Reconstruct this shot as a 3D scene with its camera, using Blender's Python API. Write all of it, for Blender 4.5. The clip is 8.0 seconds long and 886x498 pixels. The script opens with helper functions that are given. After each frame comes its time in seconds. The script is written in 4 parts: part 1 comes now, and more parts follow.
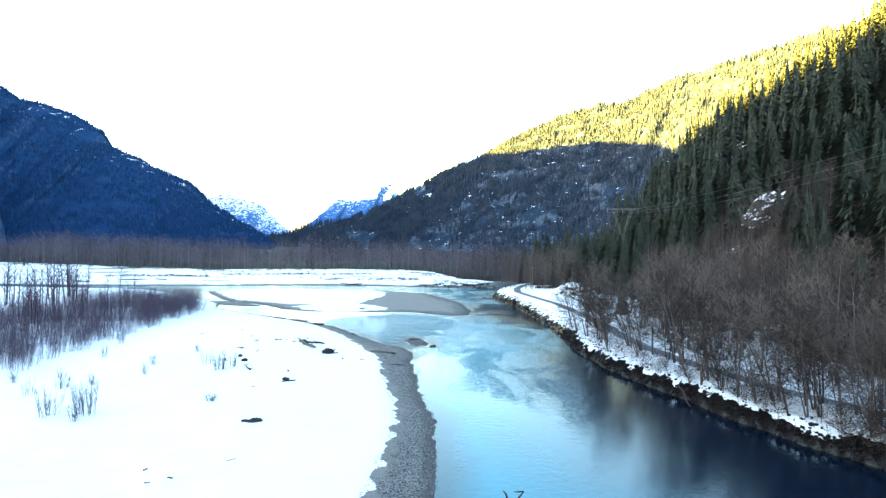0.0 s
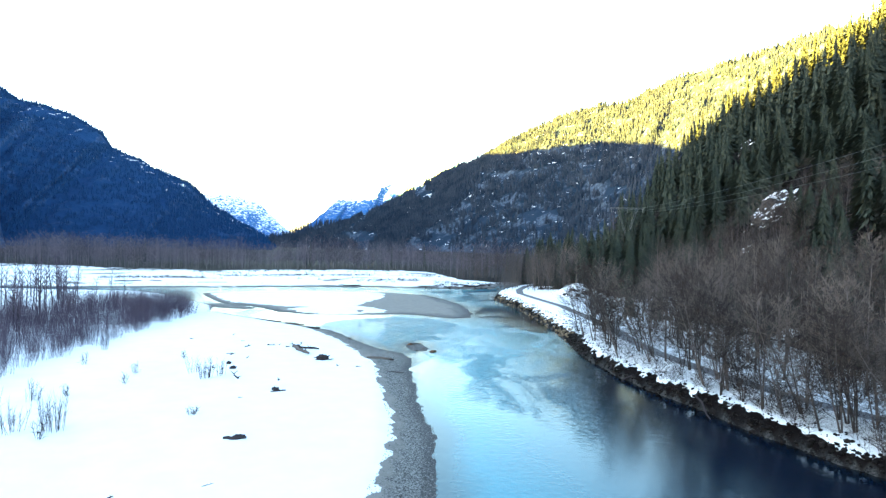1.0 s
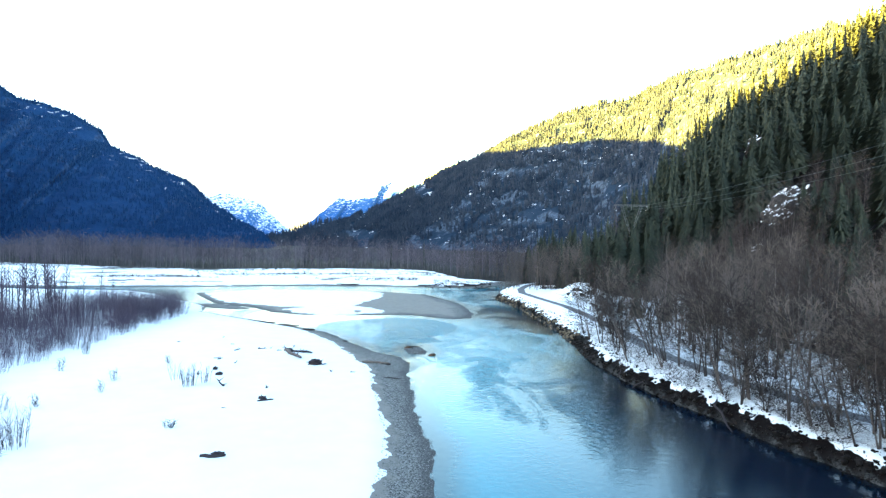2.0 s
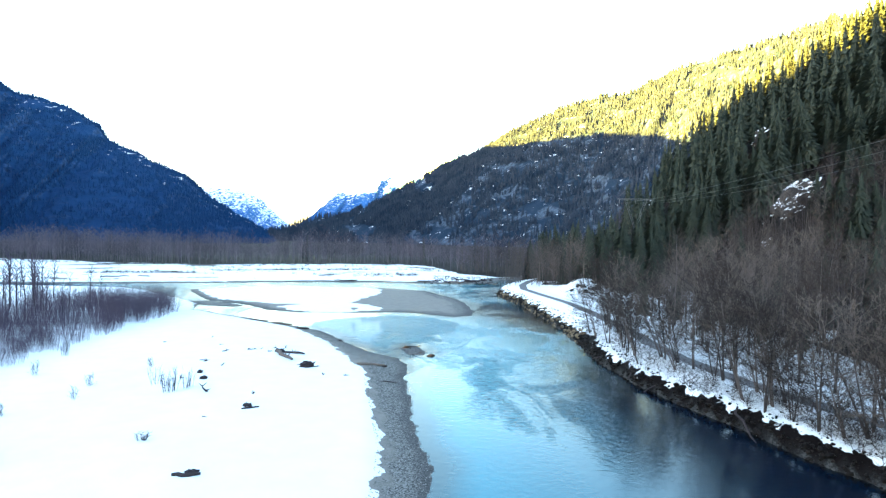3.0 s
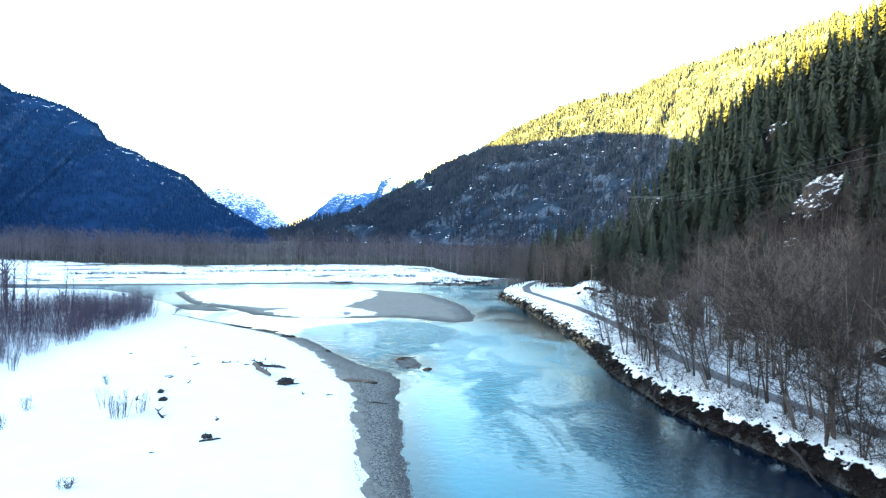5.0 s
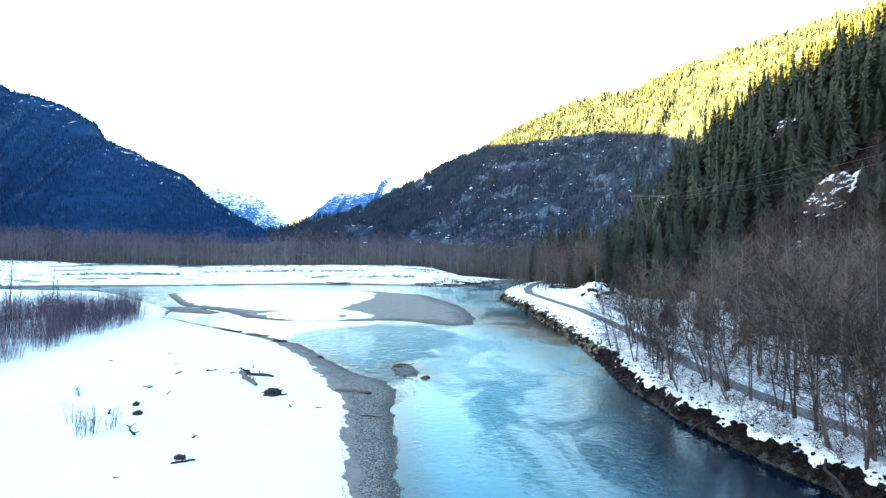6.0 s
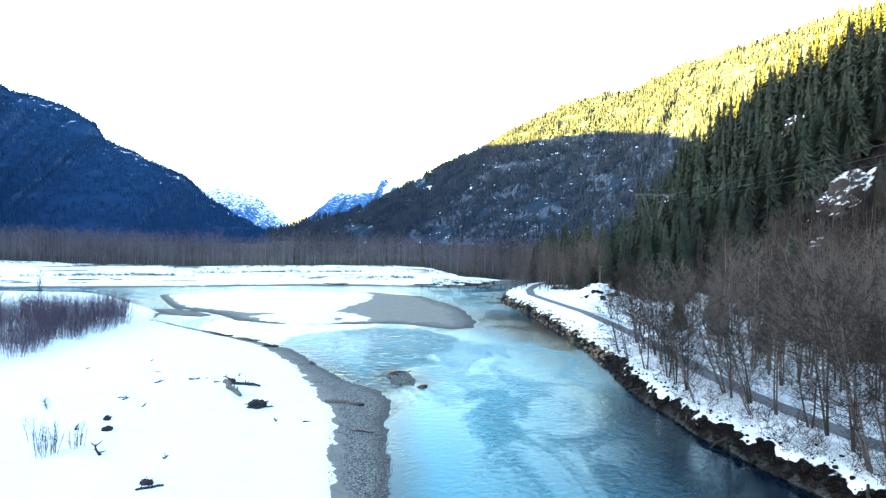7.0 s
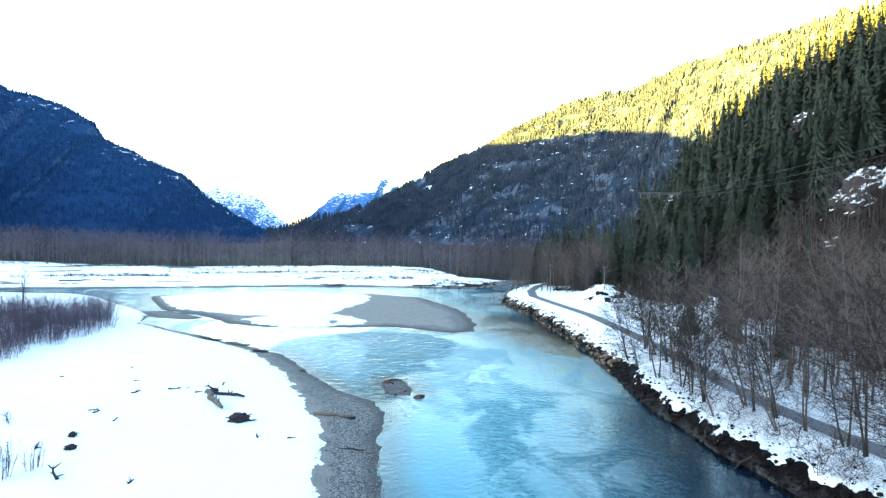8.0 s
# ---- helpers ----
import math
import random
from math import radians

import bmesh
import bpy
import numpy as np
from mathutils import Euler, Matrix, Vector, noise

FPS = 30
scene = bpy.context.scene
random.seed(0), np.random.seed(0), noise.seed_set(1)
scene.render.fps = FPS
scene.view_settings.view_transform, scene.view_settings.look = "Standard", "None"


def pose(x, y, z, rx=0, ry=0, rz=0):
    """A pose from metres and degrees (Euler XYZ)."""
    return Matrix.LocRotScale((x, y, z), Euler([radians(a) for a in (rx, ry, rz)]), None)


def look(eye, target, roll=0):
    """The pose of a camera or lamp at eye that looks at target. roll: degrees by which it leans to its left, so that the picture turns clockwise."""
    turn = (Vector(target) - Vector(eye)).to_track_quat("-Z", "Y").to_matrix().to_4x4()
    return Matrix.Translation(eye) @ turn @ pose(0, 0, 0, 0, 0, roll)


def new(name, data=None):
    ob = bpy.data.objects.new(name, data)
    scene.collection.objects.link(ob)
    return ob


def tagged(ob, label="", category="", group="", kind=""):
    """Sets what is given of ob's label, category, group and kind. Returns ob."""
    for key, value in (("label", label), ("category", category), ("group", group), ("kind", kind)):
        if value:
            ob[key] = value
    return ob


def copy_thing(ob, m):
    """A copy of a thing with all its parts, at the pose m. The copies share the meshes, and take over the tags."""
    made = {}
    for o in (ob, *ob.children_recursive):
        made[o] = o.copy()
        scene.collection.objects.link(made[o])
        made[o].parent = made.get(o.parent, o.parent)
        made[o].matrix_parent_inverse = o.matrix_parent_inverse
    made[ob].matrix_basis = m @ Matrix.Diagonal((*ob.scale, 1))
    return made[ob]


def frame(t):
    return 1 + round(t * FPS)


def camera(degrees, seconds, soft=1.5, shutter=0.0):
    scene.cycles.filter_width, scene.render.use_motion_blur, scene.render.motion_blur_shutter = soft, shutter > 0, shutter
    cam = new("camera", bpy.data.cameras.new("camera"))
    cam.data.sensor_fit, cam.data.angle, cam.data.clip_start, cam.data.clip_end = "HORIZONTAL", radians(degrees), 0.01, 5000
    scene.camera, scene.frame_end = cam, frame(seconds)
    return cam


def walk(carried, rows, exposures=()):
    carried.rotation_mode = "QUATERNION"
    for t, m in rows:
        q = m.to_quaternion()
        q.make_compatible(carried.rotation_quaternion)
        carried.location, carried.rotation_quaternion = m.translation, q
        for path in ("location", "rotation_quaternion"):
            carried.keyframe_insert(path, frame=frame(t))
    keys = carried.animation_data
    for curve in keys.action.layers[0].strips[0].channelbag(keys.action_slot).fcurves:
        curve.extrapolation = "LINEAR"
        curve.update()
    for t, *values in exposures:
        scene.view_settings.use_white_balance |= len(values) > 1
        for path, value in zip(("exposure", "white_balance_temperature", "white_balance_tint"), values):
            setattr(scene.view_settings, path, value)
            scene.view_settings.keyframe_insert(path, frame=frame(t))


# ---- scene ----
cam = camera(72.2, 8.0, soft=1.3)
METRES, EYE, TILT, LEAN, TURN = 63.8, 30.0, 0.0, 0.0, 0.0
ROWS = [
    (0.0, 0.0, 0.0, 0.0, 0.01, -0.65, -1.03),
    (0.5, -0.0006, 0.0638, -0.0005, 0.03, -0.64, -1.0),
    (1.0, -0.0004, 0.1272, -0.0012, 0.04, -0.61, -0.97),
    (1.5, 0.0006, 0.1903, -0.0018, 0.05, -0.61, -0.94),
    (3.0, 0.0052, 0.3781, -0.0023, 0.07, -1.25, -0.85),
    (3.5, 0.0068, 0.4405, -0.003, 0.08, -1.25, -0.84),
    (4.0, 0.0087, 0.5028, -0.004, 0.08, -1.25, -0.83),
    (4.5, 0.0106, 0.5656, -0.0046, 0.08, -1.25, -0.82),
    (6.0, 0.0165, 0.7531, -0.0048, 0.09, -1.26, -0.79),
    (6.5, 0.0187, 0.8153, -0.0054, 0.09, -1.26, -0.81),
    (7.0, 0.0215, 0.8768, -0.0061, 0.11, -1.26, -0.8),
    (7.5, 0.0245, 0.9381, -0.0069, 0.11, -1.26, -0.79),
    (8.0, 0.0271, 0.9995, -0.0078, 0.12, -1.26, -0.81),
]
walk(cam, [(t, pose(0, 0, EYE, TILT, LEAN, TURN) @ pose(METRES * x, METRES * y, METRES * z, 90 + pitch, roll, yaw)) for t, x, y, z, yaw, pitch, roll in ROWS])

# ---- light ----
SUN_TAN, SUN_AZ = 0.105, radians(-100)         # low winter sun from the left, behind the valley side
sun_way = Vector((math.sin(SUN_AZ), math.cos(SUN_AZ), SUN_TAN)).normalized()
world = bpy.data.worlds.new("world")
scene.world = world
world.use_nodes = True
wn = world.node_tree
sky = wn.nodes.new("ShaderNodeTexSky")
sky.sky_type = "NISHITA"
sky.sun_disc = False
sky.sun_elevation, sky.sun_rotation = math.atan(SUN_TAN) + radians(1.5), SUN_AZ
sky.air_density, sky.dust_density, sky.ozone_density = 1.0, 0.8, 1.2
wn.links.new(sky.outputs[0], wn.nodes["Background"].inputs[0])
wn.nodes["Background"].inputs[1].default_value = 0.05
sun = new("sun", bpy.data.lights.new("sun", "SUN"))
sun.data.energy, sun.data.angle, sun.data.color = 7.0, radians(0.5), (1.0, 0.65, 0.085)
sun.matrix_world = look((0, 0, 0), -sun_way)
scene.view_settings.exposure = 5.12

# ---- mesh helpers ----


def smooth(a, lo, hi):
    t = np.clip((a - lo) / (hi - lo), 0, 1)
    return t * t * (3 - 2 * t)


def mesh_of(name, V, F, mats, shade=False, attrs=None):
    """A mesh from arrays of points and triangles."""
    me = bpy.data.meshes.new(name)
    V, F = np.asarray(V, np.float32), np.asarray(F, np.int32)
    me.vertices.add(len(V))
    me.vertices.foreach_set("co", V.ravel())
    me.loops.add(F.size)
    me.loops.foreach_set("vertex_index", F.ravel())
    me.polygons.add(len(F))
    me.polygons.foreach_set("loop_start", np.arange(0, F.size, 3, dtype=np.int32))
    me.polygons.foreach_set("use_smooth", np.full(len(F), shade, bool))
    me.update(calc_edges=True)
    for k, v in (attrs or {}).items():
        a = me.attributes.new(k, "FLOAT", "POINT")
        a.data.foreach_set("value", np.asarray(v, np.float32).ravel())
    for m in mats if isinstance(mats, (list, tuple)) else [mats]:
        me.materials.append(m)
    return me


def part(name, VF, material, parent, label="", shade=False):
    me = VF if isinstance(VF, bpy.types.Mesh) else mesh_of(name, VF[0], VF[1], material, shade)
    ob = new(name, me)
    ob.parent = parent
    if label:
        tagged(ob, label)
    return ob


def join(pieces):
    V, F, n = [], [], 0
    for v, f in pieces:
        V.append(v)
        F.append(np.asarray(f) + n)
        n += len(v)
    return np.concatenate(V), np.concatenate(F)


def tube(pts, radii, n=5, cap=True):
    """A tapered tube along points; a last radius of 0 ends in a point."""
    pts = [np.asarray(p, float) for p in pts]
    V, F = [], []
    k = len(pts)
    for i, p in enumerate(pts):
        d = pts[min(i + 1, k - 1)] - pts[max(i - 1, 0)]
        d = d / (np.linalg.norm(d) + 1e-9)
        u = np.cross(d, (0.31, 0.95, 0.1) if abs(d[2]) > 0.7 else (0, 0, 1))
        u /= np.linalg.norm(u) + 1e-9
        w = np.cross(d, u)
        if i == k - 1 and radii[i] <= 0:
            V.append(p)
            break
        for j in range(n):
            a = 2 * math.pi * j / n
            V.append(p + radii[i] * (math.cos(a) * u + math.sin(a) * w))
    rings = (k - 1) if radii[-1] <= 0 else k
    for i in range(rings - 1):
        for j in range(n):
            a, b = i * n + j, i * n + (j + 1) % n
            F += [(a, b, b + n), (a, b + n, a + n)]
    if radii[-1] <= 0:
        t, b0 = len(V) - 1, (rings - 1) * n
        F += [(b0 + j, b0 + (j + 1) % n, t) for j in range(n)]
    elif cap:
        b0 = (rings - 1) * n
        F += [(b0, b0 + j, b0 + j + 1) for j in range(1, n - 1)]
    if cap:
        F += [(0, j + 1, j) for j in range(1, n - 1)]
    return np.array(V), np.array(F)


def scatter(templates, places, rng):
    """Many copies of templates joined: places are rows of x, y, z, size, turn."""
    Vs, Fs, n = [], [], 0
    pick = rng.randint(0, len(templates), len(places))
    for k, (tv, tf) in enumerate(templates):
        P = places[pick == k]
        if not len(P):
            continue
        c, s = np.cos(P[:, 4])[:, None], np.sin(P[:, 4])[:, None]
        X = (tv[None, :, 0] * c - tv[None, :, 1] * s) * P[:, 3:4] + P[:, 0:1]
        Y = (tv[None, :, 0] * s + tv[None, :, 1] * c) * P[:, 3:4] + P[:, 1:2]
        Z = tv[None, :, 2] * P[:, 3:4] + P[:, 2:3]
        Vs.append(np.stack([X, Y, Z], -1).reshape(-1, 3))
        Fs.append((tf[None] + (np.arange(len(P)) * len(tv))[:, None, None]).reshape(-1, 3) + n)
        n += len(tv) * len(P)
    return np.concatenate(Vs), np.concatenate(Fs)


LATTICE = np.random.RandomState(3).rand(256, 256)


def vnoise(x, y):
    xi, yi = np.floor(x).astype(int), np.floor(y).astype(int)
    fx, fy = x - xi, y - yi
    fx, fy = fx * fx * (3 - 2 * fx), fy * fy * (3 - 2 * fy)
    g = lambda i, j: LATTICE[(xi + i) % 256, (yi + j) % 256]
    return (g(0, 0) * (1 - fx) + g(1, 0) * fx) * (1 - fy) + (g(0, 1) * (1 - fx) + g(1, 1) * fx) * fy - 0.5


def fbm(x, y, octaves=5, gain=0.5):
    x, y = np.asarray(x, float), np.asarray(y, float)
    t, a = 0, 1.0
    for k in range(octaves):
        t = t + a * vnoise(x * 2 ** k + 17.3 * k, y * 2 ** k + 9.1 * k)
        a *= gain
    return t


def poly_sd(x, y, poly):
    """Distance to a closed outline, positive inside."""
    d = np.full(np.shape(x), 1e9)
    inside = np.zeros(np.shape(x), bool)
    for (ax, ay), (bx, by) in zip(poly, poly[1:] + poly[:1]):
        ex, ey = bx - ax, by - ay
        t = np.clip(((x - ax) * ex + (y - ay) * ey) / (ex * ex + ey * ey + 1e-9), 0, 1)
        d = np.minimum(d, np.hypot(x - ax - t * ex, y - ay - t * ey))
        inside ^= ((ay > y) != (by > y)) & (x < ex * (y - ay) / (ey + (1e-9 if ey == 0 else 0)) + ax)
    return np.where(inside, d, -d)


def line_d(x, y, line):
    d = np.full(np.shape(x), 1e9)
    for (ax, ay), (bx, by) in zip(line[:-1], line[1:]):
        ex, ey = bx - ax, by - ay
        t = np.clip(((x - ax) * ex + (y - ay) * ey) / (ex * ex + ey * ey), 0, 1)
        d = np.minimum(d, np.hypot(x - ax - t * ex, y - ay - t * ey))
    return d


# ---- materials ----
class Nodes:
    """A principled material and short calls for its nodes."""

    def __init__(self, name, rough=0.8, spec=0.3):
        self.m = bpy.data.materials.new(name)
        self.m.use_nodes = True
        self.t = self.m.node_tree
        self.b = self.t.nodes["Principled BSDF"]
        self.b.inputs["Roughness"].default_value = rough
        self.b.inputs["Specular IOR Level"].default_value = spec

    def put(self, socket, value):
        if isinstance(value, bpy.types.NodeSocket):
            self.t.links.new(value, socket)
        elif isinstance(value, tuple) and len(value) == 3 and socket.type == "RGBA":
            socket.default_value = (*value, 1)
        else:
            socket.default_value = value

    def where(self, scale=1.0, stretch=(1, 1, 1)):
        g = self.t.nodes.new("ShaderNodeNewGeometry")
        mp = self.t.nodes.new("ShaderNodeMapping")
        mp.inputs["Scale"].default_value = [scale * s for s in stretch]
        self.t.links.new(g.outputs["Position"], mp.inputs["Vector"])
        return mp.outputs[0]

    def noise(self, scale, detail=4, rough=0.55, stretch=(1, 1, 1), dist=0.0):
        n = self.t.nodes.new("ShaderNodeTexNoise")
        n.inputs["Scale"].default_value, n.inputs["Detail"].default_value = 1, detail
        n.inputs["Roughness"].default_value, n.inputs["Distortion"].default_value = rough, dist
        self.t.links.new(self.where(scale, stretch), n.inputs["Vector"])
        return n.outputs["Fac"]

    def cells(self, scale, out="Color", stretch=(1, 1, 1)):
        n = self.t.nodes.new("ShaderNodeTexVoronoi")
        n.inputs["Scale"].default_value = 1
        self.t.links.new(self.where(scale, stretch), n.inputs["Vector"])
        return n.outputs[out]

    def attr(self, name):
        n = self.t.nodes.new("ShaderNodeAttribute")
        n.attribute_name = name
        return n.outputs["Fac"]

    def each(self):
        return self.t.nodes.new("ShaderNodeObjectInfo").outputs["Random"]

    def island(self):
        return self.t.nodes.new("ShaderNodeNewGeometry").outputs["Random Per Island"]

    def math(self, op, a, b=0.0, c=0.0):
        n = self.t.nodes.new("ShaderNodeMath")
        n.operation = op
        for s, v in zip(n.inputs, (a, b, c)):
            self.put(s, v)
        return n.outputs[0]

    def ramp(self, f, lo, hi, a=0.0, b=1.0):
        n = self.t.nodes.new("ShaderNodeMapRange")
        n.interpolation_type = "SMOOTHSTEP"
        for s, v in zip(n.inputs, (f, lo, hi, a, b)):
            self.put(s, v)
        return n.outputs[0]

    def mix(self, f, a, b):
        n = self.t.nodes.new("ShaderNodeMix")
        n.data_type = "RGBA"
        self.put(n.inputs[0], f)
        self.put(n.inputs[6], a)
        self.put(n.inputs[7], b)
        return n.outputs[2]

    def bump(self, h, strength, depth):
        n = self.t.nodes.new("ShaderNodeBump")
        n.inputs["Strength"].default_value, n.inputs["Distance"].default_value = strength, depth
        self.t.links.new(h, n.inputs["Height"])
        self.t.links.new(n.outputs[0], self.b.inputs["Normal"])

    def colour(self, c):
        self.put(self.b.inputs["Base Color"], c)
        return self


def ground_material():
    k = Nodes("snow_gravel_earth", 0.8, 0.02)
    edge = k.math("MULTIPLY_ADD", k.math("SUBTRACT", k.noise(0.27, 3, 0.48), 0.5), 5.5, k.attr("snow_d"))
    snow = k.ramp(edge, -0.12, 0.12)
    stones = k.cells(5.5)
    tone = k.t.nodes.new("ShaderNodeRGBToBW")
    k.t.links.new(stones, tone.inputs[0])
    gravel = k.mix(k.ramp(tone.outputs[0], 0.15, 0.9), (0.038, 0.04, 0.039), (0.22, 0.224, 0.215))
    # fine silt on the gravel bars
    pale_tone = k.mix(k.noise(0.6, 5), (0.12, 0.117, 0.108), (0.24, 0.232, 0.213))
    inner = k.math("MULTIPLY_ADD", k.math("SUBTRACT", k.noise(0.25, 4), 0.5), 7.0, k.attr("snow_d"))
    gravel = k.mix(k.ramp(k.math("MULTIPLY_ADD", k.attr("sand"), 9.0, inner), -2.4, -0.4), gravel, pale_tone)
    gravel = k.mix(k.ramp(k.attr("wet"), 0.0, 1.0, 0.0, 0.75), gravel, (0.045, 0.046, 0.049))
    # brown earth, with the shade of trees and bank put into its near-black colour
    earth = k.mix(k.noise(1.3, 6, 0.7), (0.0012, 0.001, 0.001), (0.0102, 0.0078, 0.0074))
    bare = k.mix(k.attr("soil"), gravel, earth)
    road = k.mix(k.noise(1.6, 5, 0.6), (0.085, 0.087, 0.092), (0.2, 0.203, 0.21))
    white = k.mix(k.noise(0.25, 4), (0.68, 0.735, 0.76), (0.78, 0.81, 0.825))
    twiggy = k.math("MULTIPLY", k.ramp(k.noise(4.5, 6, 0.75), 0.4, 0.58), k.ramp(k.noise(0.35, 3), 0.25, 0.55))
    white = k.mix(k.math("MULTIPLY", k.math("MULTIPLY", twiggy, k.attr("litter")), 0.78), white, (0.07, 0.06, 0.055))
    c = k.mix(snow, bare, white)
    rd = k.math("MULTIPLY_ADD", k.math("SUBTRACT", k.noise(0.9, 4), 0.5), 1.6, k.attr("road_d"))
    c = k.mix(k.ramp(rd, 1.8, 2.1, 1.0, 0.0), c, road)
    k.colour(c)
    k.put(k.b.inputs["Roughness"], k.ramp(snow, 0, 1, 0.6, 0.85))
    k.bump(k.noise(2.2, 7, 0.65), 0.35, 0.12)
    return k.m


def water_material():
    k = Nodes("river_water", 0.06, 0.52)
    k.b.inputs["IOR"].default_value = 1.5
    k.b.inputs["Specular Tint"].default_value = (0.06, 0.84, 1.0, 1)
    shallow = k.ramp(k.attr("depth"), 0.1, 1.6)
    deep = k.mix(k.attr("pale_tone"), (0.0005, 0.006, 0.016), (0.003, 0.165, 0.228))     # turquoise, with sky sheen and dark bank reflections put into the colour
    k.colour(k.mix(shallow, k.mix(k.attr("pale_tone"), (0.003, 0.004, 0.004), (0.025, 0.045, 0.052)), deep))
    drift = k.ramp(k.noise(0.07, 5, 0.62, (1.0, 0.55, 1), 1.2), 0.42, 0.6, 0.12, 1.0)     # smooth and broken water side by side
    riffle = k.math("MULTIPLY_ADD", k.math("MULTIPLY", k.math("MAXIMUM", drift, k.attr("chop")), k.attr("fast")), 1.5, 0.07)
    wave = k.math("ADD", k.noise(0.95, 4, 0.6, (0.9, 0.9, 1), 0.5), k.math("MULTIPLY", k.noise(2.6, 2, 0.5, (0.9, 0.9, 1), 0.2), 0.3))
    broken = k.noise(0.55, 4, 0.62, (0.7, 1.0, 1), 0.6)     # standing waves over the shallows
    wave = k.math("ADD", k.math("MULTIPLY", wave, k.math("SUBTRACT", 1.0, k.attr("chop"))), k.math("MULTIPLY", broken, k.math("MULTIPLY", k.attr("chop"), 1.3)))
    k.b.inputs["Roughness"].default_value = 0.03
    k.bump(wave, 0.4, 0.5)
    k.t.links.new(riffle, k.b.inputs["Normal"].links[0].from_node.inputs["Strength"])
    return k.m


def bark(name, a, b, extra=None):
    k = Nodes(name, 0.9, 0.05)
    c = k.mix(k.noise(3.0, 4, 0.6, (1, 1, 0.35)), a, b)
    if extra:
        c = k.mix(k.ramp(k.each(), 0.3, 1.0, 0.0, 0.8), c, extra)
    return k.colour(c).m


def needles(name, a, b, scale=0.3, per=True):
    k = Nodes(name, 0.85, 0.04)
    f = k.math("MULTIPLY_ADD", k.island(), 0.14, k.math("MULTIPLY", k.noise(scale, 3), 0.9)) if per else k.noise(scale, 4)
    return k.colour(k.mix(k.ramp(f, 0.15, 0.85), a, b)).m


def mountain_material(name, wood, wood2, rock, snow_lo, scale=1.0, snow=(0.8, 0.83, 0.87), steep=(0.30, 0.36)):
    """Wooded slope with bare rock where it is steep and snow on the ledges."""
    k = Nodes(name, 0.95, 0.03)
    up = k.t.nodes.new("ShaderNodeSeparateXYZ")
    k.t.links.new(k.t.nodes.new("ShaderNodeNewGeometry").outputs["Normal"], up.inputs[0])
    c = k.mix(k.noise(0.02 * scale, 6, 0.65), wood, wood2)
    face = k.math("MULTIPLY_ADD", k.noise(0.011 * scale, 7, 0.62, (1, 1, 1.6), 0.6), 0.5, k.math("MULTIPLY", up.outputs[2], -0.22))
    crag = k.ramp(face, steep[0] - 0.22, steep[1] - 0.22)
    streak = k.noise(0.09 * scale, 6, 0.7, (1, 1, 0.25))
    c = k.mix(crag, c, k.mix(k.ramp(streak, 0.35, 0.65), tuple(v * 0.35 for v in rock), rock))
    s = k.math("ADD", k.noise(0.03 * scale, 7, 0.7, (0.7, 0.7, 1.6)), k.math("MULTIPLY_ADD", k.math("SUBTRACT", up.outputs[2], 0.8), 0.2, k.attr("snowy")))
    c = k.mix(k.ramp(s, snow_lo, snow_lo + 0.03), c, snow)
    k.colour(c)
    k.bump(k.noise(0.06 * scale, 6, 0.7), 0.8, 6.0 / scale)
    return k.m


M_ground = ground_material()
M_water = water_material()
M_bark = bark("alder_bark", (0.02, 0.017, 0.0165), (0.12, 0.1, 0.095), (0.2, 0.17, 0.16))
M_twig = bark("bare_twigs", (0.012, 0.009, 0.0092), (0.07, 0.055, 0.049), (0.165, 0.137, 0.123))
M_thicket = bark("wood_twigs", (0.032, 0.0265, 0.0265), (0.13, 0.11, 0.103))
M_brush = bark("brush_twigs", (0.014, 0.011, 0.0105), (0.085, 0.068, 0.062))
M_pale = bark("cottonwood_bark", (0.06, 0.053, 0.056), (0.26, 0.235, 0.245))
M_willow = bark("willow_stems", (0.04, 0.031, 0.046), (0.12, 0.094, 0.126), (0.088, 0.07, 0.095))


def far_wood_material():
    k = Nodes("far_bare_wood", 0.9, 0.04)
    c = k.mix(k.ramp(k.noise(0.045, 4, 0.6, (1, 1, 0.3)), 0.35, 0.65), (0.034, 0.029, 0.04), (0.12, 0.104, 0.128))
    return k.colour(k.mix(k.ramp(k.island(), 0.75, 1.0, 0.0, 0.8), c, (0.25, 0.215, 0.24))).m


M_farwood = far_wood_material()
M_needle = needles("conifer_needles", (0.024, 0.032, 0.026), (0.058, 0.069, 0.053), 0.06)
# bluish needles: air haze of the middle distance put into the colour
M_needle_far = needles("hazy_mountain_conifers", (0.012, 0.022, 0.042), (0.052, 0.064, 0.086), 0.02)
# the left mountain's blue haze is put into its needle colour
M_needle_haze = needles("blue_haze_conifers", (0.009, 0.036, 0.1), (0.0125, 0.045, 0.12), 0.02)
M_trunk = bark("conifer_bark", (0.03, 0.022, 0.018), (0.09, 0.07, 0.058))
M_log = bark("weathered_wood", (0.045, 0.04, 0.04), (0.2, 0.17, 0.15))
M_dark = bark("wet_dark_wood", (0.016, 0.014, 0.0155), (0.06, 0.051, 0.054))
M_weed = bark("dry_weed", (0.013, 0.011, 0.012), (0.042, 0.036, 0.037))
# wood and rock shifted to blue to stand for the haze
M_mid = mountain_material("hazy_forested_rock", (0.010, 0.022, 0.042), (0.03, 0.047, 0.072), (0.09, 0.122, 0.17), 0.625, 1.2, steep=(0.285, 0.345))
# slope and rock tinted blue to paint in the distance haze
M_left = mountain_material("blue_haze_forest", (0.0085, 0.034, 0.092), (0.011, 0.041, 0.108), (0.03, 0.066, 0.15), 0.69)
